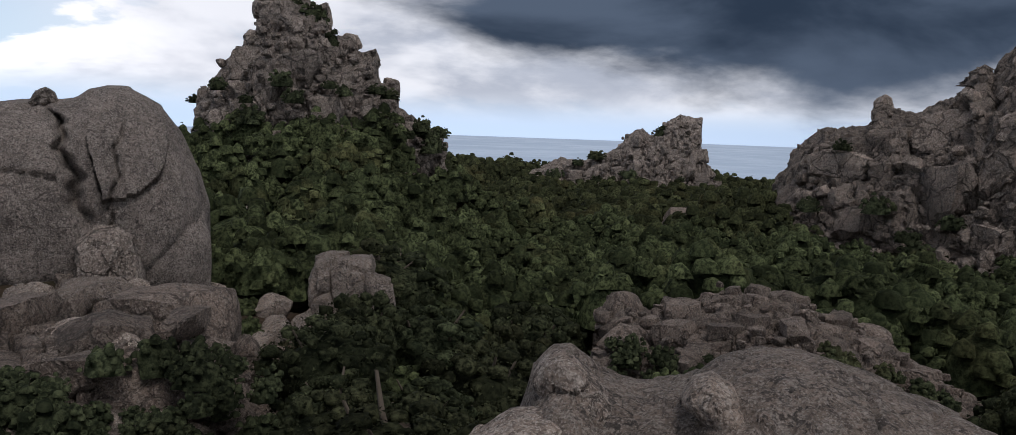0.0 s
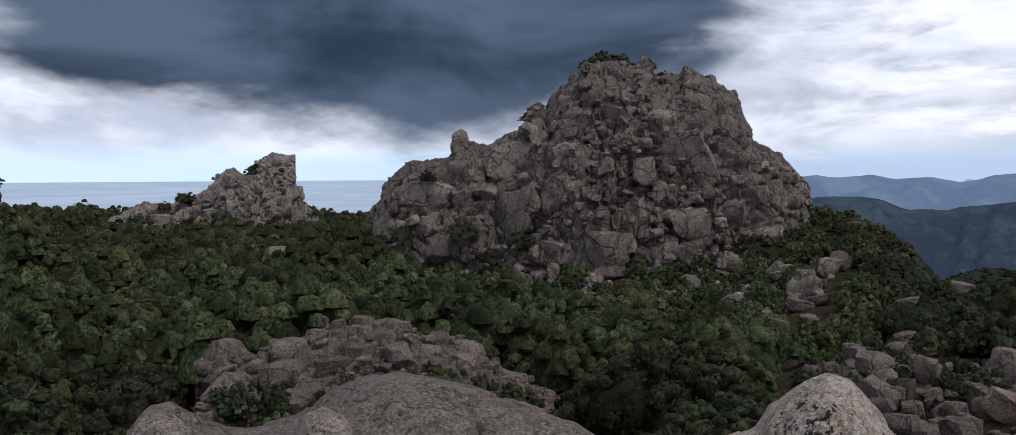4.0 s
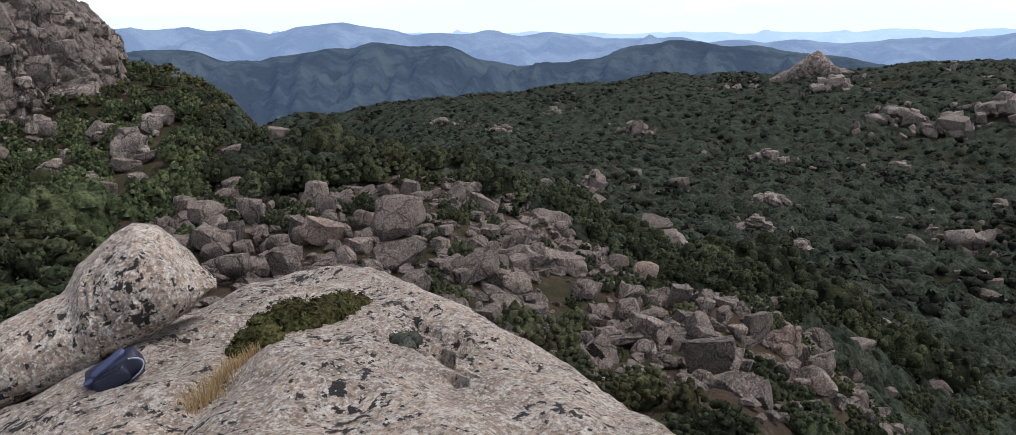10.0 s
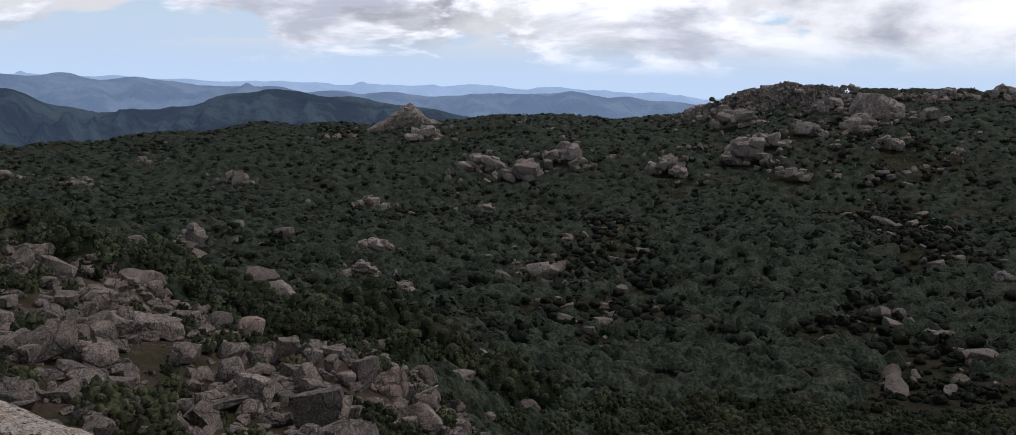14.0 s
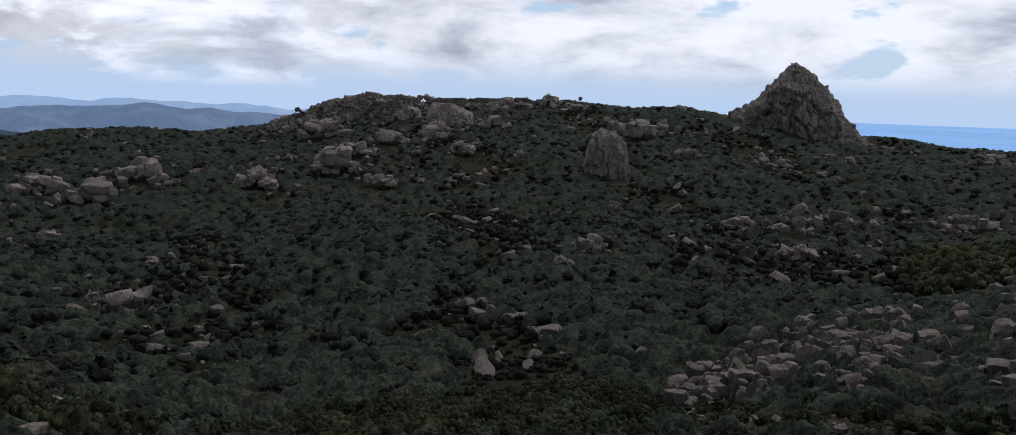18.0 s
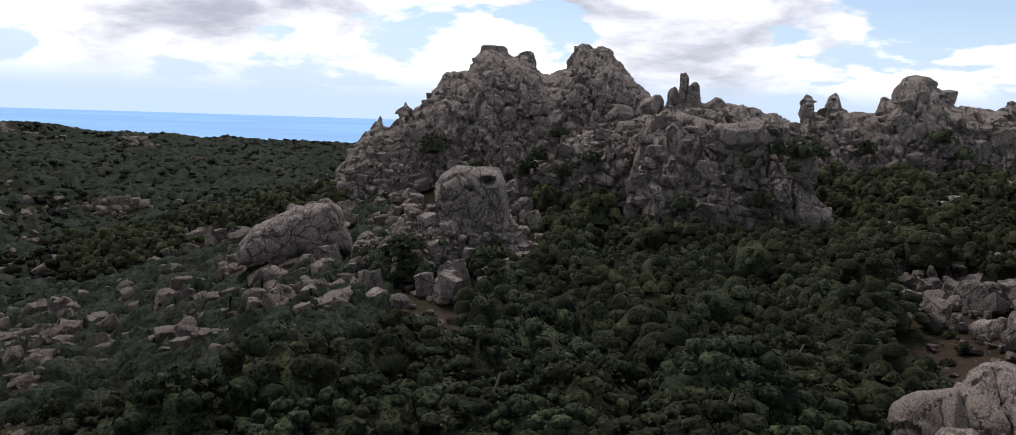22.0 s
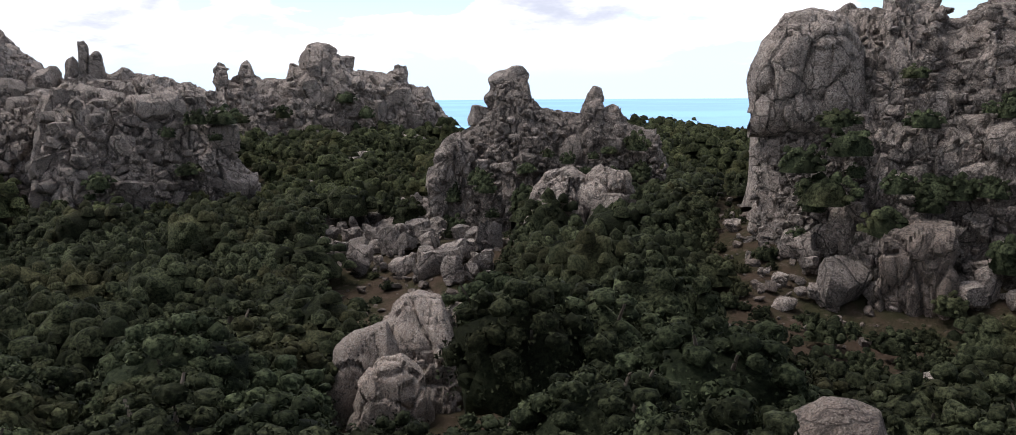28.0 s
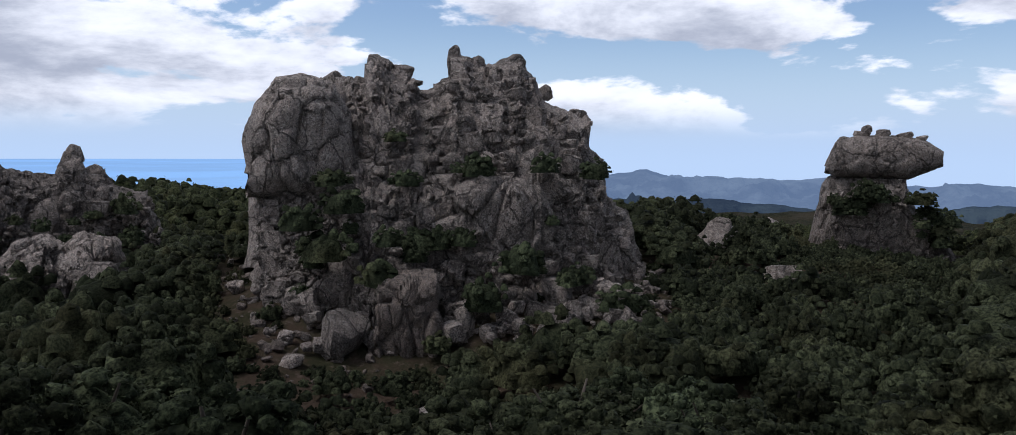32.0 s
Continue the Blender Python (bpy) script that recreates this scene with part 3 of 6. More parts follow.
def slab_mesh(seed):
    """A large weathered block with joints of its own, about 1 across."""
    V, F = arrays(lump(seed, 11, 0.62, 0.05, 4))
    V = V.astype(float)
    g = np.random.default_rng(seed)
    V = V + normals_of(V, F) * joints(V, normals_of(V, F), g.uniform(0, 90), 0.55, 0.045, g, seed)[:, None]
    return crisp(mesh_of("stone", V, F), 34)


SLAB_MESHES = [slab_mesh(140 + k) for k in range(10)]
SLABS = {m.name: in_rock(SLAB_MESHES, m) for m in (M_CRAG, M_GREY, M_STONE, M_NEAR)}


def crag(name, label, az, r, top, low, depth, block, relief, seed, nu=150, nv=90, stones=60, stone_size=(0.5, 1.6), material=None, square=0.7, lean=0.0, category="rock crag", group="granite crags", tilt=0.12, rubble=0, skew=1.7, heaped=False):
    """A rock mass clad in jointed blocks of its own, the largest laid first."""
    material = material or M_CRAG
    if stones >= 80:
        nu, nv = int(nu * 1.3), int(nv * 1.25)
    lean = lean or (0.36 if heaped else 0.5 if stones >= 80 else 0.0)
    V, F, N, deep = loft(az, r, top, low, depth, nu, nv, block, relief, seed, square, lean)
    sunk = N * (0.17 * min(stone_size[1], 6.0) if stones >= 80 else 0.05 * stone_size[1] if stones > 40 else 0.0)
    me = crisp(mesh_of(name, V - sunk, F), 38)
    ob = thing(name, me, material, label, category, group)
    g = np.random.default_rng(seed + 500)
    eye = V / np.linalg.norm(V, axis=1, keepdims=True)
    facing = np.nonzero(((N * eye).sum(1) < 0.3) & (V[:, 2] > ground_z(V[:, 0], V[:, 1]) - 0.5))[0]
    if stones:
        joint = math.radians(-az) + g.uniform(-0.4, 0.4)
        laid, sizes = [], []
        # loose blocks gather in the gullies
        hollows = np.exp(np.clip((deep[facing] - np.median(deep[facing])) / (-0.6 * relief - 1e-6), -2.5, 2.5))
        hollows /= hollows.sum()
        most, u = stone_size[1] * (0.7 if heaped else 1.0), g.uniform(0, 1, stones * 14)
        tier = g.choice(3, stones * 14, p=(0.02, 0.16, 0.82))
        wanted = np.sort(most * np.select([tier == 0, tier == 1], [0.62 + 0.38 * u, 0.32 + 0.25 * u], 0.11 + 0.2 * u))[::-1]
        if heaped:
            wanted = np.sort(stone_size[0] + (stone_size[1] * 0.85 - stone_size[0]) * u ** (skew + 0.4))[::-1]
        rooms = [stones] * 3 if heaped else [int(stones * 0.06) + 1, int(stones * 0.34), stones]
        picks = g.choice(facing, len(wanted), p=hollows)
        for i, s in zip(picks, wanted):
            if len(laid) >= rooms[0 if s > 0.6 * most else 1 if s > 0.315 * most else 2]:
                continue
            q = V[i]
            if (N[i] * eye[i]).sum() > (-0.45 if s > 0.4 * stone_size[1] else -0.15) or N[i, 2] > 0.75:
                if not heaped or (N[i] * eye[i]).sum() > 0.25:
                    continue
            if laid and (np.linalg.norm(np.array(laid) - q, axis=1) < 0.43 * (np.array(sizes) + s)).any():
                continue
            laid.append(q)
            sizes.append(s)
            big = s > 0.32 * most and s > 1.6 and not heaped
            kit = SLABS[material.name] if big else SETS[material.name][0 if s > 0.2 * most else 1]
            flat = g.uniform(0.5, 0.75) if big else g.uniform(0.8, 1.1)
            m = turned(joint + (g.choice((0, math.pi / 2)) if not big else 0) + g.normal(0, 0.2), tilt, (s * g.uniform(0.8, 1.2), s * flat, s * g.uniform(0.8, 1.4 if big else 1.15)), g)
            inset = q - N[i] * s * (0.5 * flat - 0.16)
            part("stone", kit[g.integers(len(kit))], None, ob, "", Matrix.Translation(inset) @ Matrix(m.tolist()).to_4x4())
    if rubble:
        places = []
        front = facing[((N[facing] * eye[facing]).sum(1) < -0.3) & (N[facing, 2] < 0.8)]
        loose = np.exp(np.clip((deep[front] - np.median(deep[front])) / (-0.5 * relief), -3, 3))
        for i in g.choice(front, rubble, p=loose / loose.sum()):
            s = stone_size[0] * (0.3 + 0.9 * g.uniform() ** 2)
            places.append((V[i] - N[i] * s * 0.2, turned(g.uniform(0, 6.28), 0.3, (s * 1.2, s, s * 0.9), g), g.integers(len(PEBBLES))))
        spread("rubble", RUBBLE_ARRAYS, places, material, "", "", True, ob, 35)
    above = V[:, 2] > ground_z(V[:, 0], V[:, 1]) + 0.5
    BLOCKED.append((top[0][0], top[-1][0], float(np.percentile(np.hypot(V[above, 0], V[above, 1]), 8)) if above.any() else r, r + depth * 0.9))
    LEDGES.append((V[facing], N[facing], r, stones))
    return ob


CRAGS = {}
CRAGS["A"] = crag("rock_crag", "tall grey granite tower with ledges and bushes above the wood", -12, 122,
    ((-20.9, -2), (-20.4, 1.4), (-19.5, 2.6), (-18.2, 4.2), (-16.9, 5.6), (-16.7, 7.9), (-15.1, 8.3), (-13.8, 8), (-11.9, 7.6), (-11.6, 5.9), (-10.1, 5.8), (-9.9, 5), (-8.7, 4.8), (-8.6, 3.1), (-7.3, 2.9), (-7.2, 1.6), (-5.9, 0.8), (-3.9, -0.6), (-3.8, -2), (-3.3, -4.6)),
    ((-21, -9), (-3, -8)), 14, 4.5, 0.9, 11, 150, 150, 230, (1.4, 6.0), M_GREY, rubble=350)
CRAGS["B"] = crag("rock_crag", "jagged granite outcrop above the far end of the wood", 8, 235,
    ((0, -4), (1.7, -2.6), (3.5, -1.6), (5.3, -1.7), (7, -1), (8.1, 0.2), (9, 0.6), (9.6, 0.1), (10.3, 0.9), (11.3, 1.6), (13, 1.3), (13.3, -0.6), (14.2, -3)),
    ((0, -6), (14.2, -6)), 12, 4.5, 1.2, 12, 120, 100, 150, (1.5, 7.0), M_GREY, rubble=150)
CRAGS["C"] = crag("rock_crag", "massive warm grey granite peak with jointed faces and bushes on top", 34, 150,
    ((17.6, -4), (18.8, -0.4), (20.1, 1), (22.5, 1.3), (23.1, 2.6), (25.5, 2.1), (27.7, 3.3), (28.5, 3.1), (28.7, 4.6), (29.1, 3.5), (30.1, 5.6), (32.1, 7.3), (34.9, 7.2), (35.4, 6.9), (35.8, 7.6), (36.3, 7.4), (36.7, 6.3), (37.9, 6.5), (38.7, 7), (40, 6.1), (41, 5.7), (41.8, 5), (42.4, 3.4), (42.9, 2.2), (44.7, 1.1), (46.2, -0.4), (46.6, -2), (49.6, -4.2)),
    ((17.6, -9), (33, -9), (50, -7)), 26, 6.0, 1.3, 13, 220, 180, 290, (1.8, 9.5), rubble=350, skew=1.4, tilt=0.22)
BLOCKED[-1] = (17.6, 44.8) + BLOCKED[-1][2:]      # scrub climbs the shoulder of the peak
CRAGS["dome"] = crag("rock_dome", "huge rounded grey granite dome split by a deep crack", -26, 46,
    ((-34.6, -5), (-34.2, -1.5), (-33.5, -0.3), (-32, 0.25), (-30.8, 0.5), (-28.8, 0.75), (-27.6, 0.85), (-26.9, 1.05), (-26.2, 1.5), (-25.2, 1.8), (-23.9, 1.8), (-22.1, 0.8), (-21, -0.8), (-20, -3.2), (-19.3, -5.7), (-19.2, -9)),
    ((-34.6, -14), (-19, -13)), 5.5, 7.0, 0.2, 14, 230, 130, 0, (1, 2), M_DOME, 0.85)


def split_dome(me):
    """One deep crack down the dome and two lesser joints."""
    V, F = arrays(me)
    flat = np.hypot(V[:, 0], V[:, 1])
    b, e = np.degrees(np.arctan2(V[:, 0], V[:, 1])), np.degrees(np.arctan2(V[:, 2], flat))
    wave = 0.25 * np.sin(e * 2.1) + 0.12 * np.sin(e * 5.3)
    push = 1.1 * np.exp(-((b + 28.1 + 0.24 * e + wave) / (0.16 + 0.05 * np.clip(-e, 0, 4))) ** 2) * np.clip((0.9 - e) / 1.2, 0, 1) * np.clip((e + 7.5) / 2, 0, 1)
    push += 0.35 * np.exp(-((b + 24.4 - 0.12 * e + wave * 0.8) / 0.12) ** 2) * np.clip((0.2 - e) / 1.2, 0, 1)
    push += 0.4 * np.exp(-((e + 3.4 + 0.25 * (b + 31) + wave * 0.5) / 0.13) ** 2) * (b < -28)
    V[:, :2] *= (1 + push / flat)[:, None]
    me.vertices.foreach_set("co", V.ravel())
    me.update()


split_dome(CRAGS["dome"].data)


def add_flank(parent, name, az, r, top, low, depth, block, relief, seed, nu, nv, square, material, label=""):
    V, F, N, deep = loft(az, r, top, low, depth, nu, nv, block, relief, seed, square)
    return part(name, crisp(mesh_of(name, V, F), 40), material, parent, label)


add_flank(CRAGS["dome"], "foot_slab", -25, 41, ((-27.6, -10), (-27, -7.5), (-26, -6.6), (-24.8, -6.4), (-23.8, -7.2), (-23.2, -10)), ((-27.6, -12.5), (-23.2, -12.5)), 2.0, 4.0, 0.2, 142, 50, 50, 0.8, M_GREY)
add_flank(CRAGS["dome"], "cap_stone", -28.6, 45, ((-29.4, 0.6), (-29.1, 1.3), (-28.5, 1.5), (-28.0, 1.2), (-27.8, 0.6)), ((-29.4, 0.2), (-27.8, 0.2)), 0.8, 3.0, 0.1, 143, 24, 24, 0.8, M_GREY)
CRAGS["H"] = crag("rock_crag", "steep granite horn standing above the far ridge", 142, 520,
    ((137.6, -2), (138.7, -0.2), (140.4, 0.9), (141.4, 2.3), (142.1, 3.0), (142.5, 3.2), (143.5, 2.4), (144.6, 1.1), (145.5, 0.1), (147.6, -2.4)),
    ((137.5, -5), (147.6, -5)), 26, 8, 2.8, 15, 150, 130, 79, (2.5, 10), tilt=0.06, rubble=100)
CRAGS["I"] = crag("rock_crag", "broken double peak of blocky granite with thin horns", 175, 215,
    ((166, -4), (167.9, -1.3), (168.7, -0.5), (169, -0.4), (169.3, -0.9), (170.2, -0.3), (170.5, 0.6), (170.8, 0.1), (172.1, 1.4), (173.3, 2.8), (174.7, 3), (175.3, 4.1), (176.4, 4.5), (177.3, 4.1), (178.7, 4), (179.9, 2.9), (181.2, 3.3), (181.8, 4.6), (182.2, 4.9), (183.1, 4.7), (184, 4.6), (185, 3.3), (186.8, 1.8), (189, 0)),
    ((166, -7.5), (189, -7)), 26, 4.2, 1.3, 16, 190, 150, 300, (1.3, 5.5), M_GREY, rubble=600)
CRAGS["I2"] = crag("rock_wall", "rounded granite wall split into tall slabs", 190, 150,
    ((185.6, -5), (186.3, -1), (187, 0.8), (187.9, 1.5), (190.3, 1.6), (192, 1.6), (193.7, 1.3), (195, 0.9), (196.2, 0.3), (197.2, -1.5), (198.3, -5)),
    ((185.6, -8.5), (198.3, -7.5)), 11, 5.5, 1.35, 17, 170, 140, 80, (2.6, 9.0), M_GREY, rubble=250)
CRAGS["I3"] = crag("rock_shoulder", "tumbled granite blocks heaped against the double peak", 183, 165,
    ((177, -5), (178.5, -3.2), (180, -2.2), (182, -1.0), (184.5, 0.0), (186.5, 0.5), (188, 0.2), (189, -3)),
    ((177, -8), (189, -8)), 12, 4.5, 1.1, 75, 130, 110, 220, (1.2, 5.5), M_GREY, rubble=300, heaped=True)
CRAGS["J"] = crag("rock_crag", "long granite crest with stacked pinnacles and a dome", 203, 225,
    ((195.8, -1), (196.1, 0.5), (196.3, 1.8), (197, 2), (197.4, 0.9), (197.8, 2.1), (198.6, 2.1), (198.9, 1.2), (200.6, 1.1), (200.9, 1.9), (201.4, 1.8), (202, 3.2), (203.1, 3.3), (204.3, 2.6), (205.1, 1.7), (207.1, 1.5), (207.7, 1.7), (208.4, 1.7), (208.5, 0.7), (209.9, 0.5), (210.3, -0.5), (211.5, -1.8), (212.5, -4)),
    ((195.8, -6), (212.5, -6)), 16, 6, 1.1, 18, 150, 100, 180, (1.5, 8.0), M_GREY, rubble=150)
CRAGS["K"] = crag("rock_crag", "knobbly granite outcrop topped by a balanced block", 217, 112,
    ((209.6, -8), (210.1, -5), (211, -3), (212.7, -1.7), (213.7, -0.9), (214, 1.2), (215.4, 1.5), (216.5, 1.2), (216.8, 0.2), (217.6, -0.8), (219.9, -1.2), (220.2, 0), (220.9, 0.3), (221.4, -0.2), (221.5, -0.9), (222.7, -1), (223.2, -1.9), (225.1, -2.3), (226, -5)),
    ((209.6, -11), (226, -8.5)), 9, 3.2, 0.75, 19, 130, 120, 190, (0.9, 4.2), M_GREY, rubble=400)
CRAGS["P"] = crag("rock_crag", "great granite crag of cracked slabs and tumbled blocks", 243, 88,
    ((230.6, -7), (230.9, -3.3), (230.9, 0.6), (231.4, 2.8), (232.7, 4.7), (234.4, 5), (237.6, 5.1), (238.4, 4.5), (238.6, 6), (239.2, 6.4), (240.3, 5.9), (241.5, 5.5), (242.2, 4.3), (243.6, 5.1), (244, 6.7), (245, 6.5), (246, 5.9), (247, 6), (248.9, 6.3), (250.1, 5), (250.7, 3.6), (253.1, 2.8), (253.5, 0.6), (254.5, -0.4), (254.8, -2.4), (256.1, -3.5), (257, -6.2), (257.4, -9)),
    ((230.6, -13), (240, -15), (258, -13)), 14, 3.6, 0.8, 20, 200, 180, 300, (0.9, 4.0), M_GREY, rubble=1000)
CRAGS["Q"] = crag("rock_pedestal", "stepped granite pedestal under a balanced slab", 272, 108,
    ((267.4, -6.5), (268, -3.5), (268.3, -2.0), (268.8, -1.3), (273.2, -1.3), (273.6, -3), (275.7, -5.2), (276.5, -7)),
    ((267.4, -10), (276.5, -9)), 5, 2.2, 0.4, 21, 80, 70, 60, (0.7, 2.8), M_GREY, tilt=0.06)
CRAGS["Qs"] = crag("balanced_slab", "long granite slab balanced on a rock pedestal", 272, 108,
    ((268.5, -0.8), (269.1, 0.7), (270.4, 1.1), (272, 1.1), (274, 0.9), (275.3, 0.1), (275.2, -0.6)),
    ((268.5, -1.2), (269.2, -1.6), (273.3, -1.6), (275.2, -0.8)), 4, 3.5, 0.2, 22, 70, 50, 0, (1, 2), M_GREY)
CRAGS["N"] = crag("rock_outcrop", "pale lichen-grey rounded outcrop among oak crowns", 208, 43,
    ((204.6, -20), (205.4, -16.5), (206.3, -15.0), (206.6, -14.1), (207.4, -13.5), (208.5, -13.2), (210.2, -13.6), (211.2, -15.6), (211.8, -20)),
    ((204.6, -24), (211.8, -23)), 3.0, 3.0, 0.35, 23, 110, 100, 10, (0.8, 2.4), M_NEAR, 0.85, 0.3)
CRAGS["mid"] = crag("rock_outcrop", "low crumbling granite ridge half covered with scrub", 19, 42,
    ((6.2, -12.5), (8, -11.2), (10.1, -11.6), (11.9, -10.9), (14.5, -10.0), (19.7, -10.1), (21.1, -10.9), (23.7, -11.8), (25.9, -12.8), (27.7, -13.9), (29.9, -14.7), (31.5, -17)),
    ((6.2, -16.5), (31.5, -19)), 6, 2.0, 0.5, 24, 150, 90, 170, (0.5, 3.0), M_STONE, rubble=260, skew=1.9, heaped=True)
CRAGS["pink"] = crag("foreground_rock", "smooth pinkish granite rock in front of the wood", 16, 12.0,
    ((-2.5, -22), (-1.7, -20.4), (1.4, -18.7), (2.2, -15.8), (3.2, -14.8), (4.4, -14.6), (6.5, -15.9), (9.0, -16.5), (12.5, -15.8), (14.5, -14.6), (16.9, -13.8), (19.3, -13.8), (23.8, -14.7), (26.2, -15.5), (28.6, -16.4), (32, -18.5), (35, -22)),
    ((-2.5, -27), (35, -29)), 2.2, 2.4, 0.10, 25, 170, 110, 0, (1, 2), M_NEAR, 0.8, 0.3)
CRAGS["fall"] = crag("fallen_slab", "tilted pale granite block lying among the trees", 12.4, 120,
    ((10.5, -6), (11, -4.8), (12.3, -4.8), (13.8, -5.2), (14.4, -6.6)), ((10.5, -8), (14.4, -8)), 3, 5, 0.25, 26, 50, 40, 0, (1, 2), M_STONE)
CRAGS["cave"] = crag("rock_block", "big squarish granite block hollowed by a small cave", 175, 107,
    ((172.6, -5), (173.0, -4.2), (174, -3.5), (176.8, -3.6), (177.3, -4.4), (177.6, -7)), ((172.6, -8.4), (177.6, -8.4)), 5, 4.5, 0.3, 27, 110, 100, 0, (1, 2), M_GREY, 0.6)


def hollow(me, holes):
    """Small caves worn into a rock: bearing, elevation, half width and half height in degrees, depth in metres."""
    V, F = arrays(me)
    flat = np.hypot(V[:, 0], V[:, 1])
    b, e = np.degrees(np.arctan2(V[:, 0], V[:, 1])), np.degrees(np.arctan2(V[:, 2], flat))
    front = flat < np.median(flat)
    for az, el, w, h, deep in holes:
        flat_push = deep * np.exp(-(((b - az) / w) ** 2 + ((e - el) / h) ** 2) ** 2) * front
        V[:, :2] *= (1 + flat_push / flat)[:, None]
    me.vertices.foreach_set("co", V.ravel())
    me.update()


hollow(CRAGS["cave"].data, ((176.1, -4.5, 0.5, 0.28, 2.4), (175.0, -5.1, 0.3, 0.2, 1.2)))
CRAGS["spill"] = crag("rock_knoll", "knoll of broken granite under the hollowed block", 173, 108,
    ((166.5, -10.5), (168, -8.6), (170, -7.2), (171.5, -6.3), (173, -6.0), (177, -6.2), (178.2, -7.2), (179.5, -10)), ((166.5, -13.5), (179.5, -12.5)), 8, 2.6, 0.9, 28, 150, 90, 260, (0.8, 4.0), M_GREY, rubble=400, heaped=True)
CRAGS["Pb"] = crag("rock_block", "big squarish cracked granite block at the crag's foot", 241, 61.5,
    ((238.8, -9), (239.0, -8.4), (241, -8), (242.9, -8.1), (243.3, -10)), ((238.8, -15.5), (243.3, -15.3)), 3, 3.0, 0.35, 29, 70, 60, 6, (0.5, 1.2), M_STONE, 0.5)
CRAGS["fb"] = crag("boulder", "pale rounded boulder among oak crowns", 235.5, 23,
    ((232.6, -23), (233.5, -20.7), (235.5, -19.4), (237, -19.4), (238.9, -19.9), (240, -23)), ((232.6, -27), (240, -27)), 1.6, 2, 0.06, 30, 50, 40, 0, (1, 2), M_STONE, 0.9)
CRAGS["cube"] = crag("boulder", "upright squarish granite boulder beside scrub", -10, 34,
    ((-13, -10), (-12.6, -8.9), (-11.8, -8.6), (-9.0, -8.7), (-8.5, -10.0), (-7.6, -10.2), (-7.2, -13)), ((-13, -14), (-7.2, -14)), 1.6, 3.0, 0.2, 31, 60, 50, 4, (0.4, 0.9), M_NEAR, 0.55)
CRAGS["west"] = crag("rock_outcrop", "jumble of lichen-covered granite blocks with scrub between", -24, 27.5,
    ((-34, -11), (-28, -10.5), (-24, -10.5), (-20, -11.5), (-16.5, -14), (-14, -17), (-12, -22)), ((-34, -24), (-12, -26)), 6, 3.4, 0.6, 32, 190, 140, 85, (1.2, 5.0), M_STONE, 0.8, 0.7, rubble=60, skew=1.1, heaped=True)
CRAGS["gtow"] = crag("rock_tower", "fluted granite tower on the wooded slope", 131, 385,
    ((129.3, -4), (129.7, -1.9), (130.2, -1.5), (131.4, -1.7), (131.9, -2.5), (132.2, -4.5)), ((129.3, -6.5), (132.2, -6.5)), 8, 6, 1.0, 33, 70, 70, 0, (2, 4))
CRAGS["ga"] = crag("rock_tower", "blunt granite tower near the far crest", 119.7, 470,
    ((118.4, -2), (119.0, -0.2), (120.4, -0.3), (121.5, -0.8), (122, -2.2)), ((118.4, -4), (122, -4)), 10, 6, 1.0, 34, 60, 60, 12, (3, 9))
CRAGS["Pl"] = crag("rock_block", "huge smooth rounded granite block forming the crag's shoulder", 233, 74.5,
    ((230.7, -1.5), (230.9, 0.8), (231.4, 2.9), (232.7, 4.6), (234.2, 4.9), (236.2, 4.4), (237.2, 2.6), (237.6, 0)), ((230.7, -3.2), (237.6, -2.8)), 6, 7.0, 0.4, 36, 90, 80, 0, (1, 2), M_GREY, 0.6)
CRAGS["Ps"] = crag("rock_slab", "smooth granite slab split by upright cracks", 247, 70,
    ((244.2, -4), (244.6, -2.0), (246, -1.5), (248, -1.6), (250.2, -2.2), (251, -4)), ((244.2, -8), (251, -8)), 4, 4.0, 0.4, 37, 80, 70, 0, (1, 2), M_GREY, 0.45)
CRAGS["Kl"] = crag("rock_slab", "tall leaning granite slab on the outcrop's flank", 211, 101,
    ((209.5, -8), (209.9, -4.8), (210.8, -3.2), (211.8, -2.6), (212.6, -4), (213.2, -8)), ((209.5, -9), (213.2, -9)), 3.5, 3.0, 0.6, 38, 60, 60, 0, (1, 2), M_GREY, 0.7)
CRAGS["Kr"] = crag("rock_outcrop", "rounded hollowed granite outcrop among oaks", 221, 88,
    ((215.9, -9), (216.3, -7.0), (217.4, -5.6), (219.2, -5.1), (220.2, -6), (221.4, -5.0), (222.8, -5.3), (223.8, -7), (224.4, -10)), ((215.9, -12), (224.4, -12)), 5, 3.6, 0.7, 39, 110, 90, 22, (0.8, 3.6), M_GREY, 0.75)
add_flank(CRAGS["pink"], "loose_slab", 14, 10.9, ((11.9, -16.8), (12.6, -15.7), (13.8, -15.3), (15.2, -16.0), (16.2, -17.2), (16.7, -18.6)), ((11.9, -17.2), (13.5, -18.2), (15.3, -19.2), (16.7, -19.2)), 0.6, 1.5, 0.03, 251, 60, 50, 0.85, M_NEAR)
add_flank(CRAGS["pink"], "end_block", 30, 11.5, ((24.5, -17.6), (26.0, -16.4), (28.5, -16.2), (31, -17.0), (33.5, -18.8), (35, -21)), ((24.5, -21), (35, -24)), 1.2, 1.8, 0.06, 252, 60, 50, 0.75, M_NEAR)
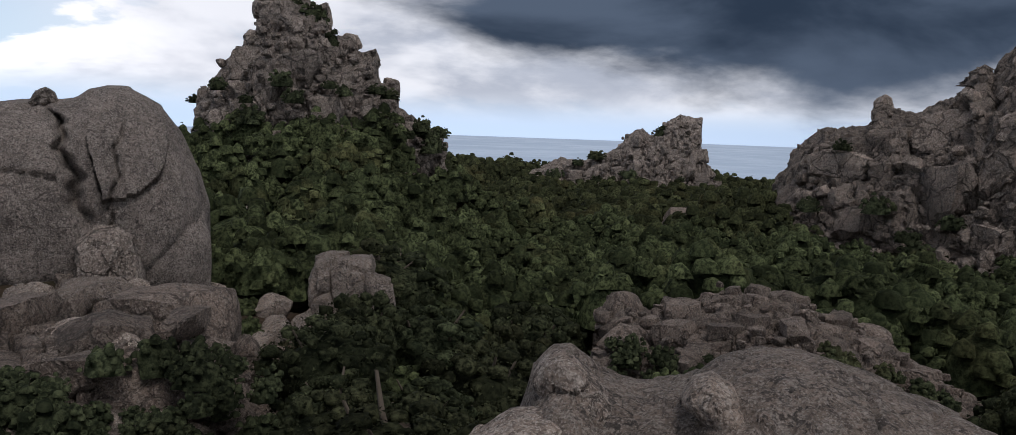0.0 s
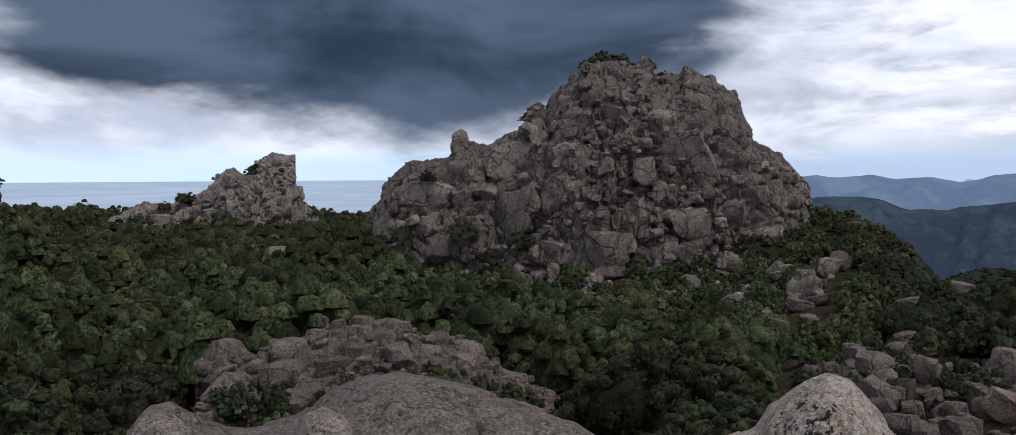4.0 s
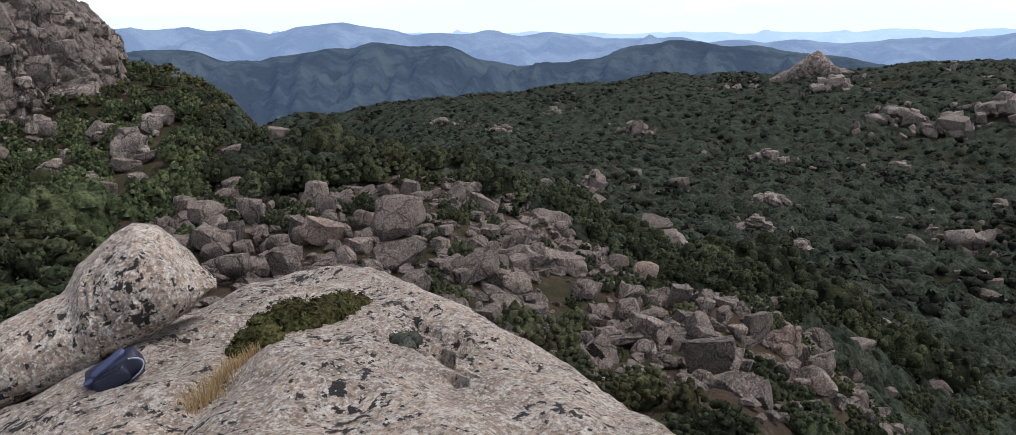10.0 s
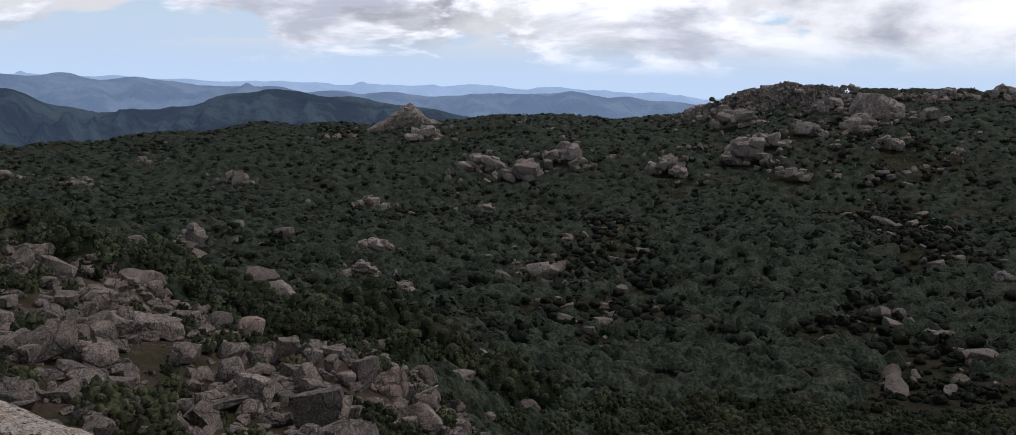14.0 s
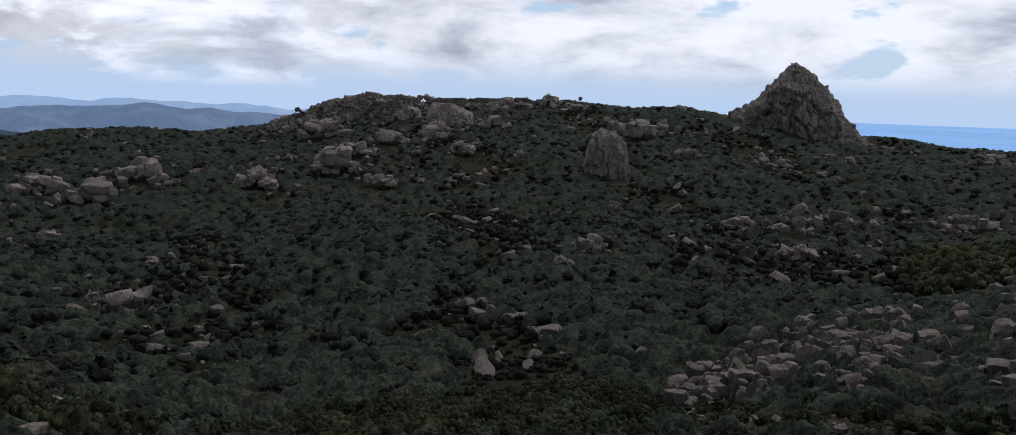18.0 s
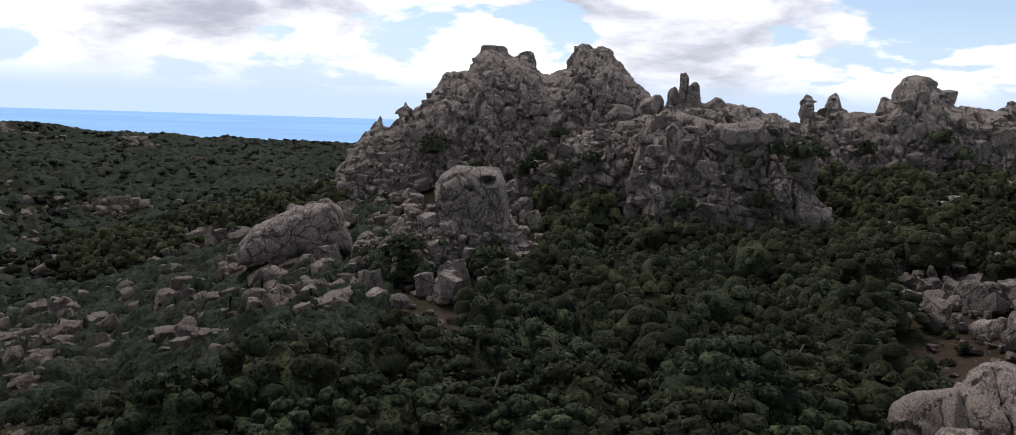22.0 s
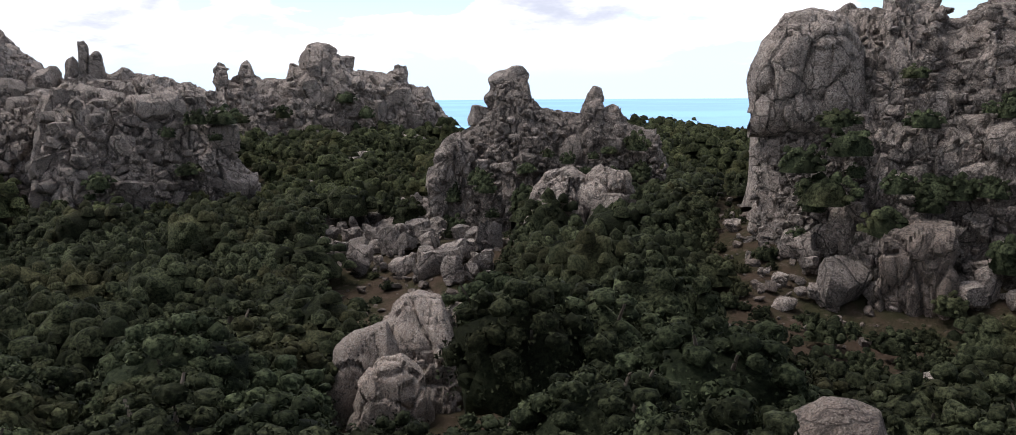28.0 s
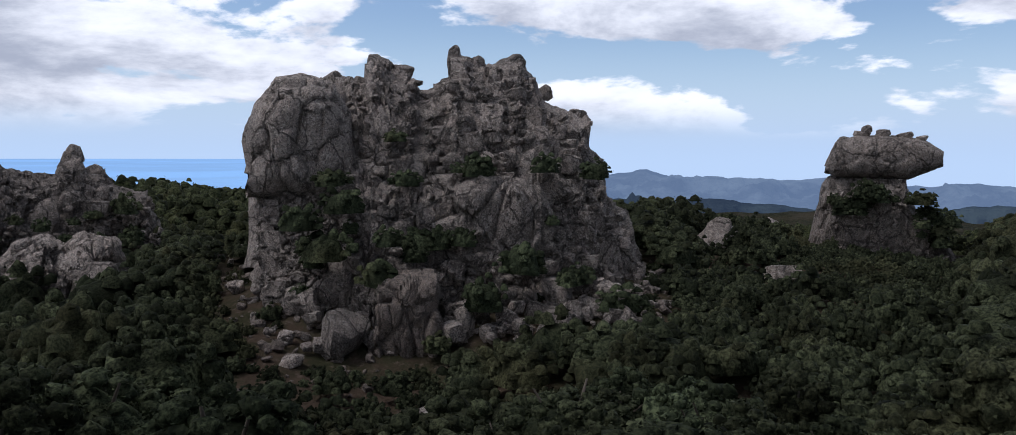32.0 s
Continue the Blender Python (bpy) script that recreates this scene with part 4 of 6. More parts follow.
add_flank(CRAGS["pink"], "near_hump", 0.5, 10.5, ((-3.5, -21.5), (-2, -20.0), (0.5, -18.7), (3.0, -18.5), (5, -19.2), (6.5, -21.5)), ((-3.5, -26), (6.5, -26)), 1.0, 1.8, 0.05, 253, 60, 50, 0.85, M_NEAR)
add_flank(CRAGS["pink"], "prong", 4, 11.2, ((2.0, -16.0), (2.6, -15.1), (3.6, -14.6), (4.8, -15.0), (6.6, -16.6), (8.6, -18.6), (10.2, -20.8)), ((2.0, -16.8), (4.5, -19.5), (7, -22), (10.2, -23)), 0.55, 2.2, 0.04, 254, 80, 50, 0.85, M_NEAR)
add_flank(CRAGS["N"], "hump", 203, 40.5, ((200.9, -22), (201.6, -18.8), (202.9, -16.8), (204.4, -15.7), (206.2, -15.4), (207.0, -17.0), (207.4, -21)), ((200.9, -24.5), (207.4, -24.5)), 2.0, 3.4, 0.25, 231, 70, 60, 0.85, M_NEAR)
add_flank(CRAGS["N"], "hump", 206, 38, ((203.2, -22), (204, -19.2), (205.6, -17.6), (207.2, -17.4), (208.6, -18.6), (209.4, -22)), ((203.2, -25.5), (209.4, -25.5)), 1.5, 3.0, 0.2, 232, 60, 60, 0.85, M_NEAR)
add_flank(CRAGS["N"], "hump", 212, 46, ((209.8, -17), (210.6, -14.6), (212, -13.8), (213.4, -14.6), (214.2, -17.5)), ((209.8, -20), (214.2, -20)), 2.0, 2.4, 0.3, 233, 60, 60, 0.8, M_NEAR)
CRAGS["rib"] = crag("tilted_slab", "long tilted granite slab lying on the slope", 163, 118,
    ((159.8, -8.9), (161, -7.7), (163.4, -6.5), (165.5, -5.9), (166.3, -6.6), (167, -8.8)),
    ((159.8, -10.4), (163, -9.8), (167, -9.4)), 4, 4.5, 0.4, 71, 90, 60, 0, (1, 2), M_GREY, 0.75)
CRAGS["E"] = crag("rock_peak", "small rocky peak on the crest of the far slope", 90.2, 540,
    ((87.4, -3.6), (88.4, -3.1), (89.2, -2.6), (89.7, -2.1), (90.2, -1.8), (90.7, -2.1), (91.3, -2.7), (92.4, -3.2), (93.2, -3.6)),
    ((87.4, -4.3), (93.2, -4.3)), 12, 6, 1.4, 72, 90, 70, 50, (2.0, 8.0), M_CRAG, rubble=100)

CRAGS["crest"] = crag("rock_crest", "broken granite crest along the top of the far slope", 114, 530,
    ((107.8, -2.4), (109.4, -1.3), (110.3, -1.0), (111.2, -0.5), (112.3, -0.1), (113.6, 0.1), (114.7, 0.5), (116, 0.3), (117.7, 0.3), (118.6, -0.2), (119.4, -1.0)),
    ((107.8, -2.9), (112, -2.2), (119.4, -1.8)), 8, 4.5, 2.4, 73, 130, 60, 120, (2.0, 8.0), M_CRAG, rubble=150)
CRAGS["crown"] = crag("rock_crest", "row of low granite knobs along the skyline", 127, 535,
    ((121.8, -0.6), (122.6, 0.0), (123.5, 0.2), (124.2, 0.4), (125, 0.1), (125.6, 0.0), (126.3, 0.45), (126.7, 0.75), (127.3, 0.2), (128.5, 0.1), (130.5, 0.05), (132, 0.0), (134.6, 0.0), (135.4, 0.35), (136.2, -0.1), (137.2, -0.4)),
    ((121.8, -1.2), (137.2, -1.0)), 8, 5, 1.2, 74, 150, 50, 80, (1.6, 6.0), M_CRAG, rubble=100)


# ---- the rock underfoot ----
def rock_underfoot():
    """The broad granite back that the viewer stands on; it reaches out to one side and rounds off."""
    az = np.radians(np.linspace(-180, 180, 361)[:-1])
    bear = np.degrees(az)
    crest = np.interp(bear, (-180, 15, 28, 34, 42, 50, 54, 58, 61, 65, 70, 75, 80, 86, 95, 110, 180), (2.1, 2.3, 4.2, 5.6, 6.4, 6.6, 6.85, 6.95, 6.85, 6.1, 5.55, 5.0, 4.4, 3.8, 2.9, 2.2, 2.1))
    k = np.r_[np.linspace(0.02, 0.9, 60), np.linspace(0.91, 1.0, 14), np.linspace(1.03, 1.9, 40)]
    K, A = np.meshgrid(k, az, indexing="ij")
    R = K * crest[None]
    fall = np.clip(K - 1, 0, None)
    z = -1.66 - 0.44 * np.clip(K, 0, 1) ** 2 - (fall * 2.6) ** 1.6 * 1.6 - 0.25 * fall
    z = z - 0.30 * np.clip((49 - np.degrees(A)) / 14, 0, 1) * np.clip(np.degrees(A) / 20, 0, 1) * np.clip(K, 0, 1) ** 2
    V = np.stack([R * np.sin(A), R * np.cos(A), z], -1).reshape(-1, 3)
    V[:, 2] += 0.05 * fractal(V, 2.2, 3, 50) + 0.02 * fractal(V, 0.5, 3, 51)
    # a sunken seam with turf in it, and one zigzag crack
    d = np.degrees(np.arctan2(V[:, 0], V[:, 1]))
    r = np.hypot(V[:, 0], V[:, 1])
    seam = 50.5 + (r - 4.6) * 3.2 + 0.8 * np.sin(r * 3)
    V[:, 2] -= 0.09 * np.exp(-((d - seam) / 1.6) ** 2) * np.clip((6.4 - r) / 1.0, 0, 1) * (r > 2.5)
    zig = 66.3 + 0.9 * np.sign(np.sin(r * 9)) * np.abs(np.sin(r * 9)) ** 0.3 - (r - 5) * 1.6
    V[:, 2] -= 0.17 * np.exp(-((d - zig) / 0.7) ** 4) * ((r > 4.1) & (r < 5.4))
    return crisp(mesh_of("foreground_rock", V, grid_faces(len(k), len(az), True)[:, ::-1]), 50)


thing("foreground_rock", rock_underfoot(), M_LICHEN, "broad lichen-spotted granite back with a turf-filled seam", "rock")

# the leaning shoe-shaped boulder
V, F, N, deep = loft(43, 5.9, ((33.2, -21.6), (34.2, -20.9), (36.5, -18.9), (38.4, -17.6), (40.5, -16.9), (42.0, -16.4), (42.6, -15.6), (42.9, -15.0), (43.8, -14.3), (45.0, -13.3), (46.3, -12.7), (47.5, -13.0), (49.1, -14.6), (50.4, -15.9), (50.9, -16.6)),
    ((33.2, -21.9), (35, -22.1), (38, -21.6), (42, -20.6), (45.5, -19.4), (48.9, -18.0), (50.4, -16.9), (50.9, -16.7)), 0.55, 150, 110, 1.6, 0.03, 61, 0.85)
thing("leaning_boulder", crisp(mesh_of("leaning_boulder", V, F), 50), M_LICHEN, "shoe-shaped lichen-covered boulder leaning on bare rock", "boulder")


STONY = []            # where stones lie open: x, y, size


# ---- boulders on the slopes ----
HERO = [crisp(lump(70 + s, 11, 0.45 + 0.05 * (s % 6), 0.06, 7), 28) for s in range(10)]
HERO_SETS = {m.name: in_rock(HERO, m) for m in (M_STONE, M_GREY, M_CRAG, M_NEAR)}
M_PINK = granite("pink_granite", (0.36, 0.255, 0.20), (0.44, 0.37, 0.31), (0.20, 0.14, 0.11), 0.8, 0.3)
HERO_SETS["pink"] = in_rock(HERO, M_PINK)
STEPS = np.geomspace(5, 720, 900)


def foot(az, el):
    """How far off the ground lies that is seen at this bearing and elevation."""
    a = radians(az)
    gap = ground_z(STEPS * math.sin(a), STEPS * math.cos(a)) - STEPS * math.tan(radians(el))
    hit = np.nonzero(gap > 0)[0]
    return float(STEPS[hit[0]]) if len(hit) else 520.0


stone_rng = np.random.default_rng(99)


def boulders(rows, material, label, group, tilt=0.2, far=900.0, size=1.0):
    """Boulders by bearing and elevation of their foot, and width and height in degrees."""
    g = stone_rng
    for az, el, w, h in rows:
        r = min(foot(az, el), far)
        wide, tall = r * radians(w) * size, r * radians(h) * size
        q = polar(az, r)
        q[2] = ground_z(q[0], q[1])[0] + tall * 0.36
        m = turned(-radians(az) + g.normal(0, 0.3), tilt, (wide * 1.15, (wide + tall) * 0.5, tall * 1.45), g)
        me = HERO_SETS[material][g.integers(10)]
        STONY.append((q[0], q[1], max(wide, tall)))
        thing("boulder", me, None, label, "boulder", group, "", Matrix.Translation(q) @ Matrix(m.tolist()).to_4x4())


boulders(((51, -14.2, 1.8, 2.6), (57.3, -11.8, 2.6, 1.8), (59.5, -11.9, 1.5, 1.5), (63, -14.1, 4.8, 3.3), (62.8, -16.5, 4.4, 2.9), (69.7, -11.2, 2.6, 1.2), (72.8, -11.4, 2.6, 1.3), (68.7, -12.8, 3.1, 1.8), (68, -11.7, 2.2, 1.3), (73.6, -13.9, 3.9, 1.8), (73.4, -16.7, 5.3, 2.4), (76.6, -11.4, 1.8, 1.5), (81.8, -15.2, 3.5, 2.2), (80.5, -14, 2.6, 1.8), (79, -18.5, 1.8, 1.5), (81.2, -18.8, 2.2, 1.8), (91.6, -20.6, 2.6, 1.8), (91.6, -23.1, 3.1, 2), (88.4, -22.3, 1.8, 1.3), (94, -21, 3.5, 2.2)), M_STONE.name, "weathered granite boulder on the rocky slope", "slope boulders", size=0.82)
boulders(((57.9, -14.4, 3.3, 2), (80, -17.2, 2, 1.8), (89.7, -21.3, 2.6, 2.2), (69.3, -11.0, 1.6, 1.2)), "pink", "pinkish freshly broken granite boulder on the rocky slope", "slope boulders")
boulders(((95.6, -19.9, 2.6, 2.6), (87.2, -16.9, 3.1, 1.3), (89.9, -17, 2.2, 1.3), (78, -16.5, 2.2, 1.3), (76.6, -13.6, 2.2, 1.3), (54.4, -11.1, 2.2, 1.3), (55.8, -9.8, 2.2, 1.3), (53.4, -14.1, 1.8, 1.5), (55.6, -15.5, 2, 1.8), (60.5, -17.8, 2.2, 1.3), (83, -20.2, 2.6, 1.8), (85.3, -23.2, 2.6, 1.8), (80.1, -22.2, 2.2, 1.8), (96.5, -21.1, 3.1, 2), (99.3, -22.6, 2.6, 1.8), (100.8, -21.6, 2.2, 1.8), (94.4, -23.8, 2.2, 1.8), (84.2, -23.9, 2.2, 1.8), (81.8, -20.6, 2, 1.3)), M_STONE.name, "weathered granite boulder on the rocky slope", "slope boulders", size=0.82)
boulders(((37.3, -9, 1.8, 1.1), (37.5, -10.1, 1.3, 0.8), (44.8, -10.8, 1.7, 1.6), (47, -8.6, 2.2, 0.8), (45.9, -8.9, 1.8, 0.9), (41.3, -11.1, 2.6, 1.1), (48.3, -6.3, 1.3, 1.4), (33.8, -7.3, 2.6, 1.1), (27.7, -6.9, 2.6, 0.9), (29.9, -5.7, 3.1, 1.1), (54.9, -7.5, 2.2, 1.1), (16.3, -7.6, 2.2, 1.1), (52.5, -8.8, 2.2, 1.1)), M_STONE.name, "pale granite block below the peak", "blocks below the peak")
boulders(((-149.5, -9.5, 2.2, 1.8), (-149, -8.6, 2, 1.8), (-153, -9.4, 2.2, 1.1), (-154.1, -10.7, 1.8, 1.1), (-152.2, -12.1, 2.2, 1.3), (-145.1, -20.8, 3.1, 1.5), (-137.6, -19.4, 2, 0.9), (-133.7, -6.9, 1.5, 1.3), (-131.1, -6.8, 1.8, 1.1), (-141, -10, 3.4, 3.6), (-138, -10, 3.2, 3.2), (-123.2, -13.5, 3.1, 3.5), (-117.6, -18.1, 2.2, 1.3), (-127.4, -8.6, 2.2, 1.3), (-126.7, -14.2, 1.8, 1.1), (-125.7, -10.8, 2.6, 1.8), (-154.6, -5.5, 2, 1.8), (-155.4, -3.7, 2.6, 1.3), (-151.1, -4.3, 2.2, 1.5), (-159.5, -3.9, 1.8, 1.1), (-157.6, -6.3, 2.2, 0.9)), M_GREY.name, "grey granite boulder among oak scrub", "boulders in the wood")
boulders(((-98.1, -6.2, 3.5, 1.8), (-94, -8.3, 2.4, 1.2), (-103.1, -12.3, 1.5, 0.5), (-101.4, -10.3, 1.3, 0.5), (-94, -5.6, 2.6, 1.1), (-86.4, -6.1, 2.2, 1.1), (-108.8, -11.6, 2.6, 1.3), (-105.3, -10.3, 2.6, 1.8)), M_GREY.name, "grey granite boulder among oak scrub", "boulders in the wood")
boulders(((-25.6, -15.7, 8.8, 4.4), (-25.9, -11.9, 5.3, 2.2), (-21.5, -15.4, 3.5, 3.1), (-21.5, -18.6, 3.5, 3.9), (-29.1, -11.4, 2, 1.8), (-30.1, -12, 1.8, 2.6), (-17.5, -9, 4.4, 2.6), (-15.4, -12.8, 2.6, 2), (-15, -14.1, 2.4, 1.8), (-12.9, -14.1, 2.6, 2.2), (-10.7, -19.2, 2.2, 1.8), (-8, -20, 2.6, 2), (-18.7, -17.2, 3.1, 3.5), (-28.8, -16.3, 6.1, 2.2), (-29.9, -18.7, 4.4, 2), (-25.7, -19.3, 3.9, 2), (-12.4, -15.8, 2, 1.3), (-17.1, -7.3, 2.6, 2.2), (-24.1, -11.7, 2.6, 1.8), (-19.9, -11.8, 3.5, 1.8), (-16.2, -15.7, 2.2, 2.2)), M_NEAR.name, "lichen-mottled granite block in the near jumble", "near jumble blocks", 0.12)


def jumble(name, label, az0, az1, high, low, count, lo, hi, seed, material, thick=0.0):
    """Boulders heaped over a stretch of ground. high and low: elevation of its upper and lower edge, as (bearing, elevation) pairs."""
    g = np.random.default_rng(seed)
    root = new(name)
    tagged(root, label, "boulder field", "boulder fields")
    first = None
    for k in range(count):
        az = g.uniform(az0, az1)
        t, b = (np.interp(az, [q[0] for q in e], [q[1] for q in e]) for e in (high, low))
        r = foot(az, b + (t - b) * g.uniform() ** 0.8)
        s = lo + (hi - lo) * g.uniform() ** 2.0
        q = polar(az, r)
        q[2] = ground_z(q[0], q[1])[0] + s * g.uniform(0.2, 0.42) + thick * g.uniform()
        if first is None:
            first = q.copy()
            root.matrix_basis = Matrix.Translation(first)
        m = turned(-radians(az) + g.normal(0, 0.6), 0.22, (s * g.uniform(0.75, 1.3), s * g.uniform(0.7, 1.1), s * g.uniform(0.9, 1.55)), g)
        sets = SLABS[material] if s > 2.6 else SETS[material][0 if s > (lo + hi) * 0.4 else 1]
        if s > 1.3:
            STONY.append((q[0], q[1], s))
        part("stone", sets[g.integers(len(sets))], None, root, "", Matrix.Translation(q - first) @ Matrix(m.tolist()).to_4x4())


jumble("boulder_field", "steep jumble of granite blocks below the double peak", 162, 180, ((162, -6.5), (166, -4.5), (172, -4.5), (180, -6.5)), ((162, -14), (172, -14), (178, -12.5), (180, -10)), 260, 0.9, 4.2, 42, M_GREY.name, 0.4)
for seed, (az0, az1, high, low, many, hi) in enumerate(((136, 150, ((136, -18.5), (141.5, -14.8), (145.6, -13), (150, -12.6)), ((136, -20), (143, -18.5), (150, -17)), 300, 3.4), (149, 169, ((149, -12.6), (154, -10.8), (158, -8.8), (163, -8.2), (169, -8)), ((149, -16.5), (158, -16.5), (164, -14.5), (169, -13)), 230, 3.4), (154, 172, ((154, -8.6), (160, -6.2), (166, -4.2), (172, -3.6)), ((154, -10), (163, -9.5), (172, -8)), 260, 4.2))):
    jumble("boulder_field", "band of grey granite blocks crossing the dark scrub", az0, az1, high, low, many, 0.8, hi, 142 + seed, M_STONE.name, 0.3)
jumble("boulder_field", "talus of broken granite at the foot of the peak", 17, 48, ((17, -4.5), (30, -5.5), (48, -6)), ((17, -7.5), (24, -9), (35, -9.2), (48, -10.5)), 140, 0.7, 3.0, 43, M_CRAG.name, 0.5)
jumble("boulder_field", "rocky slope of broken granite slabs and stones", 49, 102, ((49, -9), (56, -10), (66, -11), (78, -13), (88, -16), (95, -18.5), (102, -21)), ((49, -16), (60, -19), (80, -24), (102, -25)), 300, 0.4, 1.8, 44, M_STONE.name, 0.15)
jumble("boulder_field", "stony gully of pale granite below the knobbly outcrop", -158, -146, ((-158, -8), (-152, -6.5), (-146, -6.5)), ((-158, -12), (-150, -13), (-146, -13)), 240, 0.7, 3.2, 45, M_GREY.name, 0.4)
jumble("boulder_field", "granite talus spilling beside the great crag", -131, -102, ((-131, -6), (-124, -6), (-116, -9), (-102, -8)), ((-131, -11), (-124, -14.5), (-110, -13), (-102, -11.5)), 290, 0.5, 2.2, 46, M_GREY.name, 0.3)


# ---- outcrops over the far slopes ----
SPILL = []            # stones fallen round the outcrops: x, y, size


def unit_of(tall, wide):
    return min(tall, wide * 0.6)


def outcrops(rows, material, label, group):
    g = stone_rng
    for az, el, w, h in rows:
        r = foot(az, el)
        wide, tall = r * radians(w), r * radians(h)
        q = polar(az, r)
        q[2] = ground_z(q[0], q[1])[0] + (1.0 if r > 150 else 0.0)
        STONY.append((q[0], q[1], wide * 1.1))
        side = np.array([math.cos(radians(az)), -math.sin(radians(az)), 0])
        for _ in range(16):
            SPILL.append((q[0] + g.normal(0, 0.8) * wide, q[1] + g.normal(0, 0.8) * wide, unit_of(tall, wide) * g.uniform(0.12, 0.4)))
        root = new("outcrop")
        root.matrix_basis = Matrix.Translation(q)
        tagged(root, label, "rock outcrop", group)
        unit = unit_of(tall, wide)
        for k in range(22 if wide > 1.8 * tall else 13):
            u = g.uniform(-0.5, 0.5)
            s = unit * (g.uniform(0.3, 0.7) if k else 0.95)
            rise = max(0.1, (1 - 3 * u * u) * tall) * g.uniform(0.05, 0.75) - 0.1 * unit if k else tall * 0.35
            off = side * wide * (u if k else 0.05) + np.array([0, 0, rise]) + polar(az, 1) * (g.uniform(-0.3, 0.5) * unit - 0.35 * (tall - rise))
            m = turned(-radians(az) + g.normal(0, 0.5), 0.2, (s * g.uniform(0.9, 1.6), s * g.uniform(0.8, 1.2), s * g.uniform(0.8, 1.35)), g)
            part("stone", SETS[material][1 if k % 2 else 0][g.integers(12)], None, root, "", Matrix.Translation(off) @ Matrix(m.tolist()).to_4x4())


outcrops(((91.2, -4.4, 2.0, 1.2), (95.1, -6.3, 3.1, 1.4), (100.9, -5.7, 2.6, 1.8), (98, -6.8, 2.6, 1.5), (107.6, -6, 2.6, 1.3), (112.6, -4.9, 2.6, 2), (115.3, -5.8, 3.1, 0.8), (124.9, -4.1, 0.8, 1.4), (130.1, -9.9, 2.2, 1.3), (128.1, -11, 1.3, 0.7), (99.2, -13.6, 2.6, 1.5), (97.8, -13.1, 0.7, 1.1), (95.5, -9, 1.3, 0.5), (88, -11.9, 2.2, 1.1), (87.2, -13.7, 2.2, 1.1), (89.8, -14.8, 2.2, 1.1), (87.7, -9.1, 2.6, 1.1), (79, -7.6, 1.8, 1.2), (76.4, -11.2, 1.7, 1.5)), M_CRAG.name, "granite outcrop in the scrub of the far slope", "far outcrops")
outcrops(((140.8, -3.7, 1, 1), (142, -3.7, 1, 0.8), (146.1, -3.4, 0.7, 1.2), (144.7, -3.1, 1.3, 0.5), (143.1, -7.9, 2.2, 2.4), (145.6, -7.1, 2.2, 1.1), (139.7, -7.7, 2.2, 0.9), (143.4, -9.4, 2.6, 0.9), (147.6, -8.6, 1.8, 0.4), (152.8, -6.7, 3.9, 1), (153.5, -2.8, 2.2, 0.9), (114.4, -0.9, 3.5, 1.3), (123.9, -0.6, 1.8, 0.9), (126.9, -0.5, 1.5, 1.1), (118.5, -0.2, 1.3, 0.5), (121.7, -0.6, 1.3, 0.5), (132.4, -2.1, 2.6, 1.5), (134.3, -2, 1.3, 1.3), (123.1, -1.9, 1.8, 1.1), (139.6, -0.8, 1.8, 0.9), (66, -7.0, 2.0, 0.6), (70, -7.4, 1.6, 0.6), (111, -1.2, 2.4, 0.9), (73.5, -6.3, 0.9, 0.9), (112, -2.5, 3, 1.2), (116, -3, 2.5, 1.0), (119, -2.6, 2, 1.2), (114, -3.8, 2.5, 1.0), (117.5, -1.5, 2, 1), (109.5, -2.2, 1.5, 1), (121, -3.6, 1.6, 0.9), (136, -3.4, 1.8, 0.8)), M_CRAG.name, "granite outcrop in the scrub of the far slope", "far outcrops")


# ---- single stones standing on the crests ----
def pinnacle(parent, az, low, high, width, r, material, which):
    wide, tall = r * radians(width), r * (math.tan(radians(high)) - math.tan(radians(low)))
    q = polar(az, r, r * math.tan(radians(low)) + tall * 0.46)
    m = turned(-radians(az), 0.05, (wide * 1.25, wide * 1.1, tall * 1.5), stone_rng)
    part("pinnacle", HERO_SETS[material.name][which % 10], None, CRAGS[parent], "", Matrix.Translation(q) @ Matrix(m.tolist()).to_4x4())


